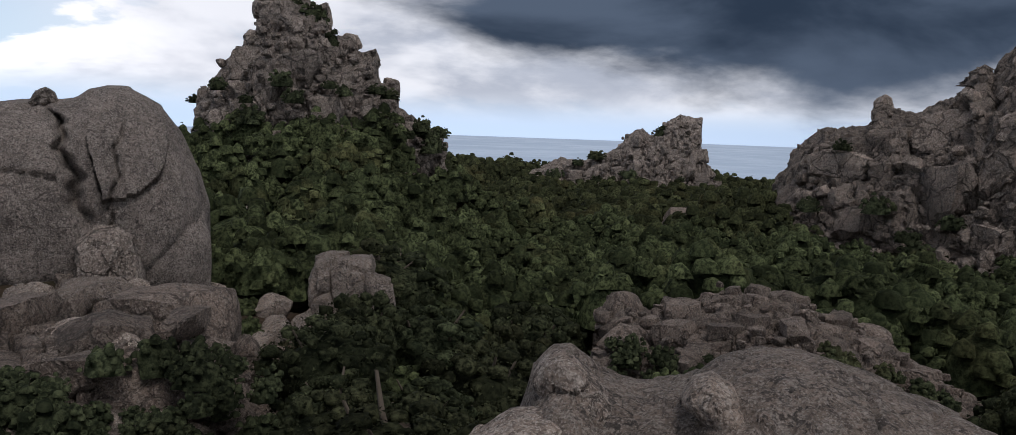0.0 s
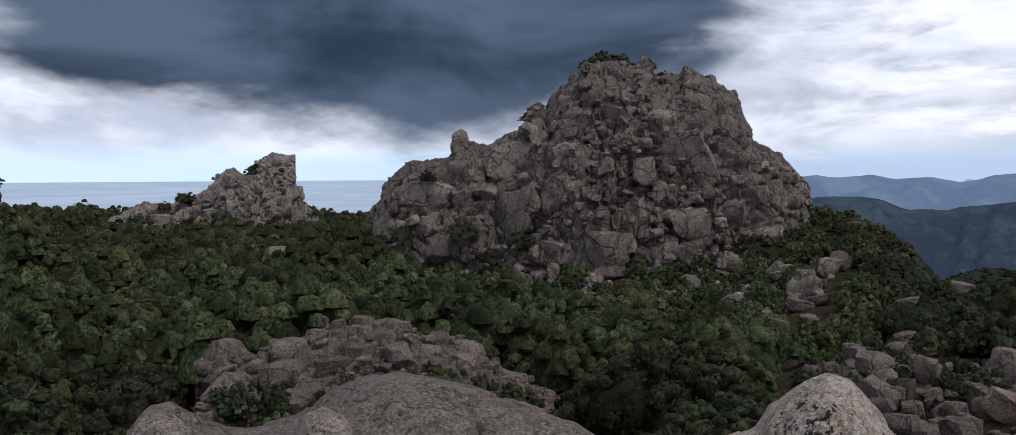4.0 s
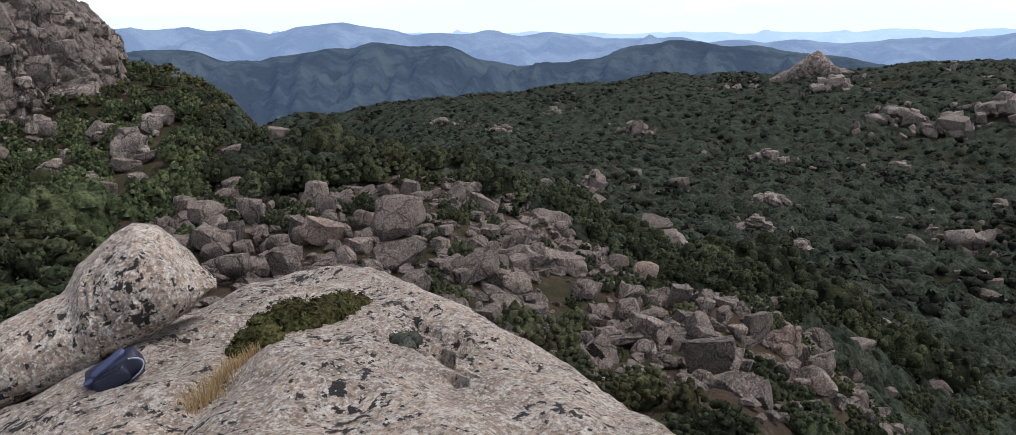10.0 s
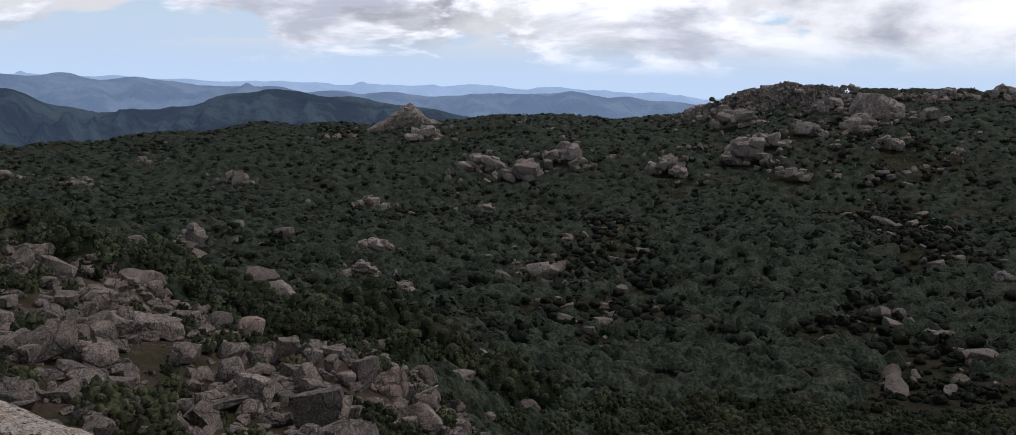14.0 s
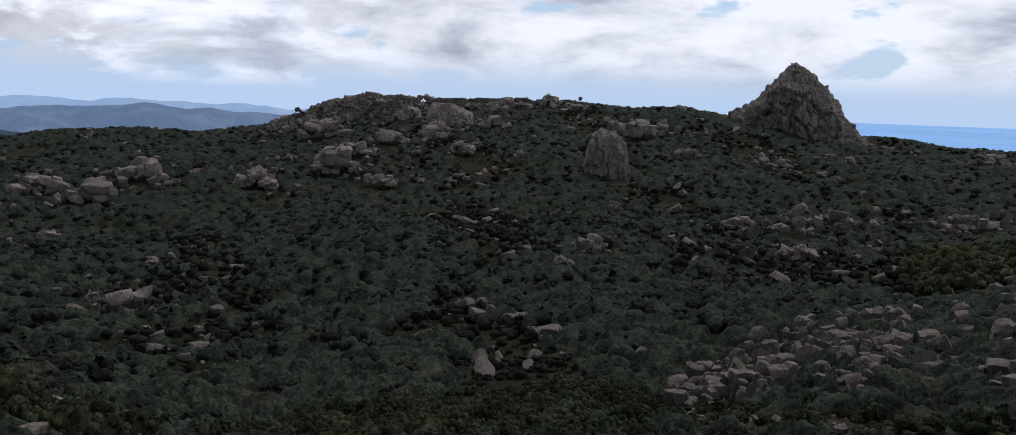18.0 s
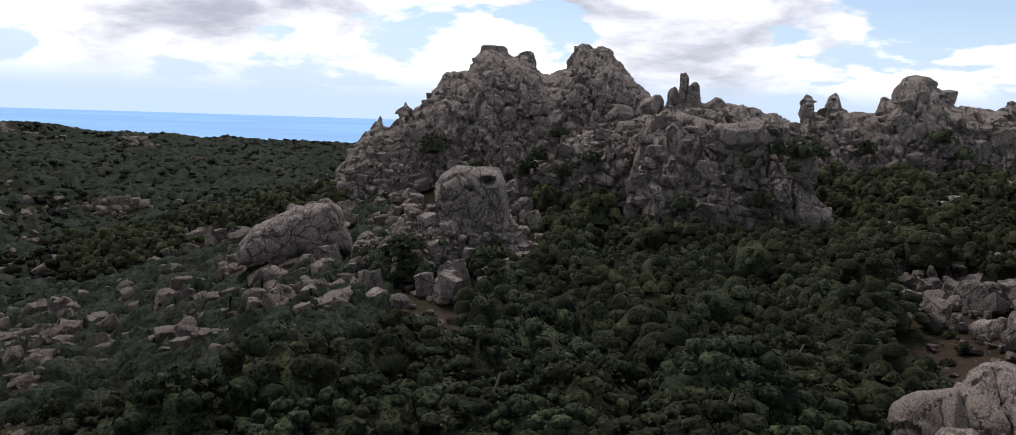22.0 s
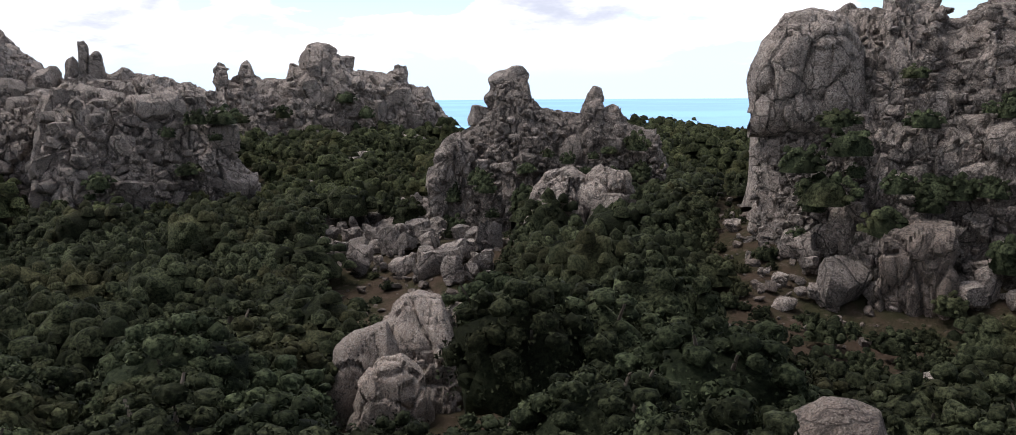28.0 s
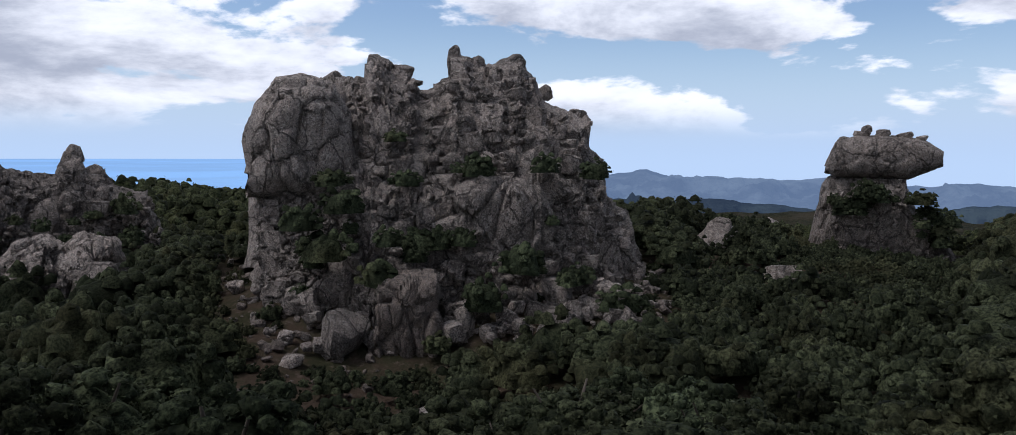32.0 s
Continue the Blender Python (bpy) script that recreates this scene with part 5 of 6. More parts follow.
for parent, r, material, rows in (
        ("C", 147, M_CRAG, ((28.7, 3.1, 4.7, 0.5), (40.2, 4.9, 6.1, 1.2), (23.6, 1.2, 2.7, 1.2), (41.6, 4.2, 5.2, 0.9))),
        ("I2", 147, M_GREY, ((188.9, 0.3, 3.4, 0.62), (189.6, 0.2, 2.3, 1.0), (188.2, 0.2, 2.0, 0.8), (187, 0.4, 1.6, 1.6), (191, 0.4, 1.6, 1.6), (184.8, -0.3, 1.0, 1.8))),
        ("J", 222, M_GREY, ((196.6, 0.4, 2.0, 0.8), (198.2, 0.6, 2.2, 0.8), (201.2, 0.6, 1.9, 0.8), (202.8, 1.6, 3.4, 2.2), (208, 0.4, 1.8, 0.7), (204.5, 1.2, 2.5, 1.2))),
        ("I", 212, M_GREY, ((170.5, -0.8, 0.7, 0.3), (168.9, -1.2, -0.3, 0.3), (176.3, 3.2, 4.6, 1.8), (182.3, 3.6, 5.0, 1.2), (183.6, 3.4, 4.7, 1.0), (181.8, 3.4, 4.8, 0.35), (178.6, 3.0, 4.1, 1.3))),
        ("K", 110, M_GREY, ((215.3, 0.0, 1.6, 2.8), (214.6, -1.2, 0.6, 2.0), (220.8, -1.2, 0.4, 1.1), (222, -1.9, -0.8, 1.2), (213.2, -2.4, -0.9, 1.5))),
        ("P", 86, M_GREY, ((239.3, 4.2, 6.4, 1.5), (240.9, 4.4, 5.8, 1.5), (244.4, 5.0, 6.8, 1.0), (245.8, 4.8, 6.2, 1.2), (248.2, 5.0, 6.4, 2.2), (236.4, 4.0, 5.2, 1.6), (237.9, 3.6, 5.0, 1.2), (250.4, 3.2, 4.6, 1.1), (252.6, 1.6, 2.9, 1.2))),
        ("A", 119, M_GREY, ((-15.8, 6.5, 8.3, 1.8), (-13.9, 6.6, 8.1, 1.8), (-12.2, 6.0, 7.6, 0.9), (-10.8, 4.4, 5.9, 1.6), (-9.2, 3.4, 4.9, 1.2), (-7.9, 1.6, 3.1, 1.1)))):
    for n_pin, row in enumerate(rows):
        pinnacle(parent, *row, r, material, n_pin + int(r))


# ---- loose stones ----
def barren(x, y):
    """How bare and stony the far slopes are at places, 0 to 1."""
    p = np.stack([x, y, 0 * x], 1)
    b = np.degrees(np.arctan2(x, y))
    rocky = np.exp(-((b - 93) / 9) ** 2) * 0.45 + np.exp(-((b - 118) / 12) ** 2) * 0.3 + np.exp(-((b - 143) / 7) ** 2) * 0.35
    return np.clip((fractal(p, 60.0, 3, 61.3) + 0.5 * fractal(p, 14.0, 2, 61.6) - 1.2 + rocky) * 2.2, 0, 1)


def scree(az0, az1, r0, r1, count, lo, hi, seed):
    g = np.random.default_rng(seed)
    out = []
    for _ in range(count):
        az, r = g.uniform(az0, az1), math.sqrt(g.uniform(r0 * r0, r1 * r1))
        s = lo + (hi - lo) * g.uniform() ** 2.5
        q = polar(az, r)
        q[2] = s * 0.15
        out.append((q, turned(g.uniform(0, 6.28), 0.3, (s * g.uniform(0.9, 1.5), s, s * g.uniform(0.6, 1.0)), g), g.integers(len(PEBBLES))))
    x, y = np.array([q[0][0] for q in out]), np.array([q[0][1] for q in out])
    z, open_soil = ground_z(x, y), barren(x, y)
    for q, h in zip(out, z):
        q[0][2] += h
    return [q for q, o in zip(out, open_soil) if o > 0.25] if r1 > 300 else out


loose = scree(46, 102, 20, 72, 3600, 0.2, 1.3, 1) + scree(20, 47, 92, 130, 500, 0.5, 2.0, 2) + scree(-36, -12, 16, 44, 90, 0.2, 1.0, 3)
loose += scree(201, 216, 48, 104, 360, 0.3, 1.4, 4) + scree(228, 239, 52, 92, 300, 0.3, 1.3, 5) + scree(240, 259, 60, 84, 500, 0.3, 1.3, 6)
loose += scree(136, 182, 62, 150, 1500, 0.3, 1.5, 7) + scree(70, 165, 130, 640, 9000, 1.2, 5.5, 8) + scree(5, 32, 32, 52, 300, 0.2, 0.9, 9)
spill_rng = np.random.default_rng(77)
for x, y, s in SPILL:
    loose.append(((x, y, ground_z(x, y)[0] + (1.2 if math.hypot(x, y) > 130 else 0.15) * s), turned(spill_rng.uniform(0, 6.28), 0.3, (s * 1.3, s, s), spill_rng), spill_rng.integers(len(PEBBLES))))
spread("loose_stones", PEBBLE_ARRAYS, loose, M_STONE, "loose granite stones strewn over the slopes", "stones", True, None, 35)


# ---- trees and scrub ----
open_ground = kdtree.KDTree(len(STONY))
for i, (x, y, s) in enumerate(STONY):
    open_ground.insert((x, y, 0), i)
open_ground.balance()


def on_stones(b, r, size):
    """Whether a crown here would stand on or closely hide bare stones."""
    for back, spare in ((0.0, 0.3), (2.5, 0.0), (5.0, -0.2)):
        q = polar(b, r + back)
        p, i, d = open_ground.find((q[0], q[1], 0))
        if d < STONY[i][2] * 0.55 + spare * size:
            return True
    return False


def ball(n=3):
    me = lump(3, n, 0.0, 0.0, 0)
    V, F = arrays(me)
    return V / np.linalg.norm(V, axis=1, keepdims=True), F


def dome(n):
    """The upper part of a ball, in triangles."""
    V, F = ball(n)
    F = np.concatenate([F[:, [0, 1, 2]], F[:, [0, 2, 3]]])
    F = F[V[F].mean(1)[:, 2] > -0.45]
    used = np.unique(F)
    back = np.zeros(len(V), int)
    back[used] = np.arange(len(used))
    return V[used], back[F]


DOME2, DOME3 = dome(3), dome(4)


def cap():
    """A low six-sided dome, in 18 triangles."""
    a = np.arange(6) * math.pi / 3
    V = [(0, 0, 1.0)] + [(0.72 * math.cos(t), 0.72 * math.sin(t), 0.66) for t in a] + [(math.cos(t + 0.5), math.sin(t + 0.5), -0.25) for t in a]
    F = [(0, 1 + k, 1 + (k + 1) % 6) for k in range(6)]
    for k in range(6):
        F += [(1 + k, 7 + k, 1 + (k + 1) % 6), (1 + (k + 1) % 6, 7 + k, 7 + (k + 1) % 6)]
    return np.array(V), np.array(F)


CAP = cap()


def crown(seed, lobes, leaves, size, core=None, low=0.18):
    """A crown 2 across: lobed inner mass with leaf sprays standing on it."""
    core = core or DOME3
    g = np.random.default_rng(seed)
    C, R = [], []
    for k in range(lobes):
        if lobes < 8:
            a, d = k * 2.4 + g.uniform(0, 0.8), (0.62 * math.sqrt((k + 0.3) / lobes)) if lobes > 1 else 0.0
            C.append((math.cos(a) * d, math.sin(a) * d, low + 0.3 + 0.55 * (1 - d) * g.uniform(0.6, 1.1)))
            R.append(g.uniform(0.27, 0.45) * 1.25 if lobes > 1 else 0.8)
        else:
            # small clumps spread over a rounded, uneven crown
            h = 1 - (k + 0.5) / lobes * 1.15
            a, d = k * 2.4 + g.normal(0, 0.25), math.sqrt(1 - h * h) * g.uniform(0.68, 0.92)
            C.append((math.cos(a) * d, math.sin(a) * d, low + 0.22 + h * g.uniform(0.55, 0.85)))
            R.append(g.uniform(0.65, 1.25) * 0.92 / math.sqrt(lobes))
    if lobes >= 8:
        C.append((0, 0, low + 0.14))
        R.append(0.82)
        lobes += 1
    C, R = np.array(C), np.array(R)
    Vs, Fs, n = [], [], 0
    for j, (c, r) in enumerate(zip(C, R)):
        v = core[0] * (1 + 0.16 * fractal(core[0], 1.1, 2, seed + j * 0.1)[:, None]) * r * 0.93 * np.array([1, 1, 0.92]) + c
        Vs.append(v)
        Fs.append(core[1] + n)
        n += len(v)
    which = g.choice(lobes, leaves, p=R ** 2 / (R ** 2).sum())
    d = g.normal(size=(leaves, 3))
    d[:, 2] = np.abs(d[:, 2]) * 0.9 - 0.2
    d /= np.linalg.norm(d, axis=1, keepdims=True)
    p = C[which] + d * (R[which] * (0.84 + 0.34 * g.uniform(0, 1, leaves) ** 1.6))[:, None]
    nrm = d + g.normal(0, 0.55, (leaves, 3))
    nrm /= np.linalg.norm(nrm, axis=1, keepdims=True)
    t = np.cross(nrm, g.normal(size=(leaves, 3)))
    t /= np.linalg.norm(t, axis=1, keepdims=True)
    b = np.cross(nrm, t)
    s = size * g.uniform(0.6, 1.35, (leaves, 1))
    leaf = np.stack([p - t * s - b * s * 0.6, p + t * s - b * s * 0.4, p + b * s], 1).reshape(-1, 3)
    Vs.append(leaf)
    Fs.append(np.arange(leaves * 3).reshape(-1, 3) + n)
    return np.concatenate(Vs), np.concatenate(Fs)


def trunk_mesh(seed):
    """A short forked trunk 1 high."""
    g = np.random.default_rng(seed)
    Vs, Fs, n = [], [], 0
    for k in range(4):
        foot_at = np.array([0, 0, -0.15]) if k == 0 else np.array([0, 0, g.uniform(0.35, 0.6)])
        a = g.uniform(0, 6.28)
        tip = np.array([g.normal(0, 0.1), g.normal(0, 0.1), 1.0]) if k == 0 else np.array([math.cos(a) * 0.6, math.sin(a) * 0.6, g.uniform(0.95, 1.3)])
        r0, r1 = (0.13, 0.06) if k == 0 else (0.06, 0.02)
        ring = np.linspace(0, 2 * math.pi, 8)[:-1]
        for j in range(4):
            u = j / 3
            c = foot_at * (1 - u) + tip * u + np.array([g.normal(0, 0.02), g.normal(0, 0.02), 0])
            rr = r0 * (1 - u) + r1 * u
            Vs.append(np.stack([c[0] + rr * np.cos(ring), c[1] + rr * np.sin(ring), np.full(7, c[2])], 1))
        Fs.append(grid_faces(4, 7, True)[:, ::-1] + n)
        n += 28
    return mesh_of("trunk", np.concatenate(Vs), np.concatenate(Fs))


def blocked(b, r, margin=0.0):
    b2 = b % 360
    for a0, a1, r0, r1 in BLOCKED:
        a0, a1 = a0 % 360, a1 % 360
        inside = a0 <= b2 <= a1 if a0 <= a1 else (b2 >= a0 or b2 <= a1)
        if inside and r0 - margin < r < r1 + margin:
            return True
    return False


def hidden(b, r):
    """Behind one of the great crags the wood is thin."""
    b = b % 360
    return any(lo % 360 + 1 < b < hi % 360 - 1 and r > r1 for lo, hi, r0, r1 in BLOCKED if r1 - r0 > 14 and lo % 360 < hi % 360)


def growth(b, r):
    """How thickly things grow at a bearing and distance, and how wide a crown is."""
    b = (b + 180) % 360 - 180
    if r < 15 or -80 < b < -37:
        return 0.0, 1.0
    if -176 < b < -161 and 112 < r < 152:
        return 0.8, 1.2
    if -129.5 < b < -119 and r < 24:
        return 0.0, 1.0
    if -37 < b < -13 and r < 43:
        return 0.45, 0.8
    if 3 < b < 33 and 30 < r < 52:
        return 0.55, 0.8
    if 3 < b < 36 and r <= 30:
        return 0.6, 1.0
    if 43 < b < 106 and r < 84:
        return (0.28, 0.65) if r < 60 + (b - 60) * 0.2 else (0.6, 1.2)
    if 20 < b < 36 and 90 < r < 134:
        return 0.8, 1.4
    if 36 <= b < 58 and 50 < r < 180:
        return 0.95, 1.1
    if 150 < b < 177 and 50 < r < 175:
        return 0.22, 0.75
    if 134 < b <= 150 and 58 < r < 150:
        return 0.3, 0.9
    if 165 < b < 180 and 95 < r < 150:
        return 0.45, 1.4
    if -160 < b < -144.5 and 24 < r < 45:
        return 0.05, 0.5
    if (-158 < b < -144 or -132 < b < -124) and 46 < r < 104:
        return 0.22, 0.8
    if -124 <= b < -101 and 55 < r < 80:
        return 0.5, 0.9
    if -123 < b < -115 and 42 < r < 70:
        return 0.6, 0.9
    if -134 < b < -100 and 34 < r < 80:
        return 0.9, 1.9
    if -94 <= b < -82 and 70 < r < 108:
        return 0.8, 0.8
    if -100 <= b < -82 and r > 30:
        return 0.8, 1.4
    if 100 < b < 150 and r < 150:
        return 0.9, 1.5
    return 1.0, 2.8 if r > 30 else 2.0


def sown(az0, az1, r0, r1, tries, seed, gap, bare=0.0):
    """Places for crowns that don't crowd each other: bearing, distance, crown radius."""
    g = np.random.default_rng(seed)
    out, taken = [], {}
    for _ in range(tries):
        b, r = g.uniform(az0, az1), math.sqrt(g.uniform(r0 * r0, r1 * r1))
        p, size = growth(b, r)
        if hidden(b, r) and g.uniform() < 0.75:
            continue
        if g.uniform() > p or blocked(b, r, size * 0.2):
            continue
        s = size * g.uniform(0.6, 1.4)
        if on_stones(b, r, s):
            continue
        q = polar(b, r)
        cell = (int(q[0] // (gap * 2)), int(q[1] // (gap * 2)))
        if any((q[0] - x) ** 2 + (q[1] - y) ** 2 < (gap * 0.5 * (s + t)) ** 2 for i in (-1, 0, 1) for j in (-1, 0, 1) for x, y, t in taken.get((cell[0] + i, cell[1] + j), ())):
            continue
        taken.setdefault(cell, []).append((q[0], q[1], s))
        out.append((b, r, s, q))
    z = ground_z([o[3][0] for o in out], [o[3][1] for o in out])
    return [(b, r, s, (q[0], q[1], h)) for (b, r, s, q), h in zip(out, z)]


near = sown(-24, 112, 15, 110, 12000, 1, 0.98) + sown(112, 280, 15, 110, 15000, 2, 1.0)
far_mid = sown(-24, 56, 110, 290, 7000, 3, 1.0) + sown(150, 280, 110, 240, 6000, 4, 1.1)
near.sort(key=lambda o: o[1] / o[2] ** 0.5)

KINDS = []
for k in range(9):
    V, F = crown(200 + k, 46, 2300, 0.026, DOME2) if k < 4 else crown(200 + k, 36, 900, 0.036, DOME2)
    KINDS.append((mesh_of("crown", V, F, True), trunk_mesh(300 + k)))
    KINDS[-1][0].materials.append(M_LEAF)
    KINDS[-1][1].materials.append(M_BARK)
g = np.random.default_rng(5)
wood = near[300:]
for n_tree, (b, r, s, q) in enumerate(near[:300]):
    k = int(g.integers(4)) if n_tree < 110 else 4 + int(g.integers(5))
    high = s * g.uniform(0.5, 0.75) if s > 1.1 else s * 0.15
    tall = g.uniform(0.72, 1.05)
    shrub = s <= 1.1
    root = new("shrub" if shrub else "oak_tree")
    root.matrix_basis = pose(*q, 0, 0, g.uniform(0, 360))
    tagged(root, "low dark evergreen shrub between granite stones" if shrub else "dense dark green evergreen oak with a rounded crown", "shrub" if shrub else "tree", "slope shrubs" if shrub else "oak wood")
    part("trunk", KINDS[k][1], None, root, "", Matrix.Diagonal((s * 0.8, s * 0.8, high + s * 0.6, 1)))
    part("crown", KINDS[k][0], None, root, "", Matrix.Translation((0, 0, high * 0.8)) @ Matrix.Diagonal((s, s, s * tall, 1)))

MIDS = [crown(400 + k, 21, 90, 0.05, CAP) for k in range(6)]
FARS = [crown(420 + k, 9, 24, 0.09, CAP) for k in range(6)]


def wooded(name, spots, templates, label, seed, sink=0.1, squat=1.0, material=M_LEAF):
    g = np.random.default_rng(seed)
    places = []
    for b, r, s, q in spots:
        a = g.uniform(0, 6.28)
        m = np.array([[math.cos(a), -math.sin(a), 0], [math.sin(a), math.cos(a), 0], [0, 0, 1]]) @ np.diag((s, s * g.uniform(0.85, 1.1), s * g.uniform(0.75, 1.15) * squat))
        lift = s * 0.45 * squat if s > 1.2 else 0.0
        places.append(((q[0], q[1], q[2] + lift - sink * s), m, g.integers(len(templates))))
    return spread(name, templates, places, material, label, "woodland", True)


# this side of the wood: extra brightness is put into a lighter leaf colour
brightened_side = [o for o in wood if -24 <= o[0] < 50]
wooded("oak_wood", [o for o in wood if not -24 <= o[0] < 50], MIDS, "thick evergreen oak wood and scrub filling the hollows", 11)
wooded("oak_wood", brightened_side, MIDS, "evergreen oak wood with brightened leaf colour below the granite tower", 15, material=M_FAR)
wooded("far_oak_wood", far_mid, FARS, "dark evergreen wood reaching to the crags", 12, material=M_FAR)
slope = sown(54, 172, 70, 330, 11000, 6, 1.0)
SHRUBS = [crown(460 + k, 1, 8, 0.3, DOME2, -0.5) for k in range(8)]
slope += sown(56, 152, 62, 150, 5000, 9, 0.85)
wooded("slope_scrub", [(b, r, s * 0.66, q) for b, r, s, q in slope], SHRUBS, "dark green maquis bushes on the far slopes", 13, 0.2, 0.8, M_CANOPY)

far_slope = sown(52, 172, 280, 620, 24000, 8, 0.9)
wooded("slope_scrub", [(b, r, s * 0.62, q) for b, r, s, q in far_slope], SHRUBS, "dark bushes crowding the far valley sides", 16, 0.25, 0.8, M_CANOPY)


def canopy(name, label, az0, az1, r0, r1, step, nr, crown_r, rise, seed):
    """The closed roof of a far wood: rounded crowns shoulder to shoulder, broken by stony gaps."""
    g = np.random.default_rng(seed)
    az = np.radians(np.arange(az0, az1, step))
    rr = np.geomspace(r0, r1, nr)
    R, A = np.meshgrid(rr, az, indexing="ij")
    x, y = (R * np.sin(A)).ravel(), (R * np.cos(A)).ravel()
    area = radians(az1 - az0) * (r1 ** 2 - r0 ** 2) / 2
    count = int(area / (crown_r ** 2 * 2.2))
    b, d = np.radians(g.uniform(az0, az1, count)), np.sqrt(g.uniform(r0 ** 2, r1 ** 2, count))
    seeds = np.stack([d * np.sin(b), d * np.cos(b), 0 * d], 1)
    size = g.uniform(0.7, 1.25, count)
    d1, d2, who = cells(np.stack([x, y, 0 * x], 1), seeds)
    p = np.stack([x, y, 0 * x], 1)
    bump = np.sqrt(np.clip(1 - (d1 / (crown_r * 1.25)) ** 2, 0, 1)) * size[who] * rise
    bare = barren(x, y)
    edge = np.clip((R.ravel() - r0) / (0.12 * r0), 0, 1) * np.clip((r1 - R.ravel()) / (0.05 * r1), 0, 1)
    near_stone = [open_ground.find(v) for v in p.tolist()]
    bare = np.maximum(bare, np.array([1.0 if d < STONY[i][2] * 0.5 else 0.0 for v, i, d in near_stone]))
    z = ground_z(x, y) - 0.4 + (bump + 0.25 * fractal(p, 1.7, 2, seed)) * edge * (1 - bare) - 0.6 * bare
    me = mesh_of(name, np.stack([x, y, z], 1), grid_faces(nr, len(az))[:, ::-1])
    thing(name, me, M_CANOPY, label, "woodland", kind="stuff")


canopy("slope_wood", "closed dark green maquis cloaking the far valley sides", 52, 170, 62, 700, 0.15, 360, 1.8, 2.1, 61)

# bushes that grow on the rocks
ledge_spots = []
g = np.random.default_rng(21)
for V, N, r, clad in LEDGES:
    eye = V / np.linalg.norm(V, axis=1, keepdims=True)
    good = np.nonzero((N[:, 2] > 0.12) & ((N * eye).sum(1) < -0.35) & (V[:, 2] > ground_z(V[:, 0], V[:, 1])))[0]
    if r < 20 or clad < 60 or not len(good):
        continue
    turn = np.array([math.cos(math.atan2(*V.mean(0)[:2])), -math.sin(math.atan2(*V.mean(0)[:2])), 0])
    across = V @ turn
    good = good[(across[good] > np.percentile(across, 10)) & (across[good] < np.percentile(across, 90))]
    low_half = good[V[good, 2] < np.percentile(V[good, 2], 60)]
    for i in g.choice(low_half, 60 if r < 50 else 16 if r < 100 else 30 if r < 140 else 8):
        size = g.uniform(0.6, 1.7) * min(1.6, max(0.5, r / 100))
        ledge_spots.append((0, r, size, V[i] + N[i] * (0.45 * size + (0.7 if 60 < r < 160 else 0.1)) - np.array([0, 0, 0.45 * size])))
for az, el, r, s in ((33.0, 6.5, 148, 2.3), (34.2, 6.5, 148, 2.3), (32.3, 6.3, 148, 1.9), (33.6, 6.3, 147, 2.4), (34.9, 6.3, 148, 1.6), (37.2, 5.8, 149, 1.5), (31.8, 3.2, 138, 1.8), (38.1, -5.5, 124, 2.6), (31, -4.2, 124, 2.2), (26.7, -4.6, 124, 1.8), (-13, 5.6, 113, 2.6), (-12.3, 4.0, 112, 2.4), (-11.2, 3.0, 111, 2.2), (-14.4, 7.0, 115, 1.6), (-20.2, 0.9, 120, 1.2), (10.2, -0.6, 226, 2.8), (6, -2.2, 226, 2.8), (-119.7, 0.6, 69.5, 1.2), (-123.9, -3.0, 67, 1.7), (-114.1, -2.4, 68, 1.6), (-109.6, -2.0, 68.5, 1.4), (-106.2, -2.4, 69, 1.7), (-118.4, -7.4, 65.5, 2.0), (-116.9, -7.2, 65.5, 1.5), (-111.3, -9.2, 63, 2.2), (-123.2, -5.0, 65.5, 2.0), (-124.4, -8.2, 63.5, 2.3), (-104.3, -11.4, 62.5, 2.2), (-113.8, -11.6, 61, 2.0), (-126.0, -6.0, 64.5, 1.8), (-121.0, -9.8, 61, 1.8), (-115.2, -7.0, 65, 1.3), (-107.6, -9.6, 63, 1.5)):
    q = polar(az, r, r * math.tan(radians(el)))
    ledge_spots.append((az, r, s, q))
wooded("crag_bushes", ledge_spots, MIDS, "dark bushes rooted in clefts of the crags", 14)


# ---- on the rock underfoot ----
def rounded(name, cx, cy, cz, box, n=6, seed=0, rough=0.03):
    """A soft box with half widths cx, cy, cz."""
    V, F = arrays(lump(seed + 900, n, box, rough, 0))
    V = V / np.abs(V).max(0) * np.array([cx, cy, cz])
    return mesh_of(name, V, F)


M_NAVY = plain("navy_nylon", (0.005, 0.008, 0.026), 0.55, 0.3, 30.0)
M_PANEL = plain("slate_blue_nylon", (0.035, 0.045, 0.10), 0.5, 0.2, 30.0)
M_WEB = plain("black_webbing", (0.012, 0.012, 0.014), 0.7, 0.2, 60.0)
M_PIPING = plain("grey_piping", (0.30, 0.31, 0.36), 0.5, 0.1, 40.0)


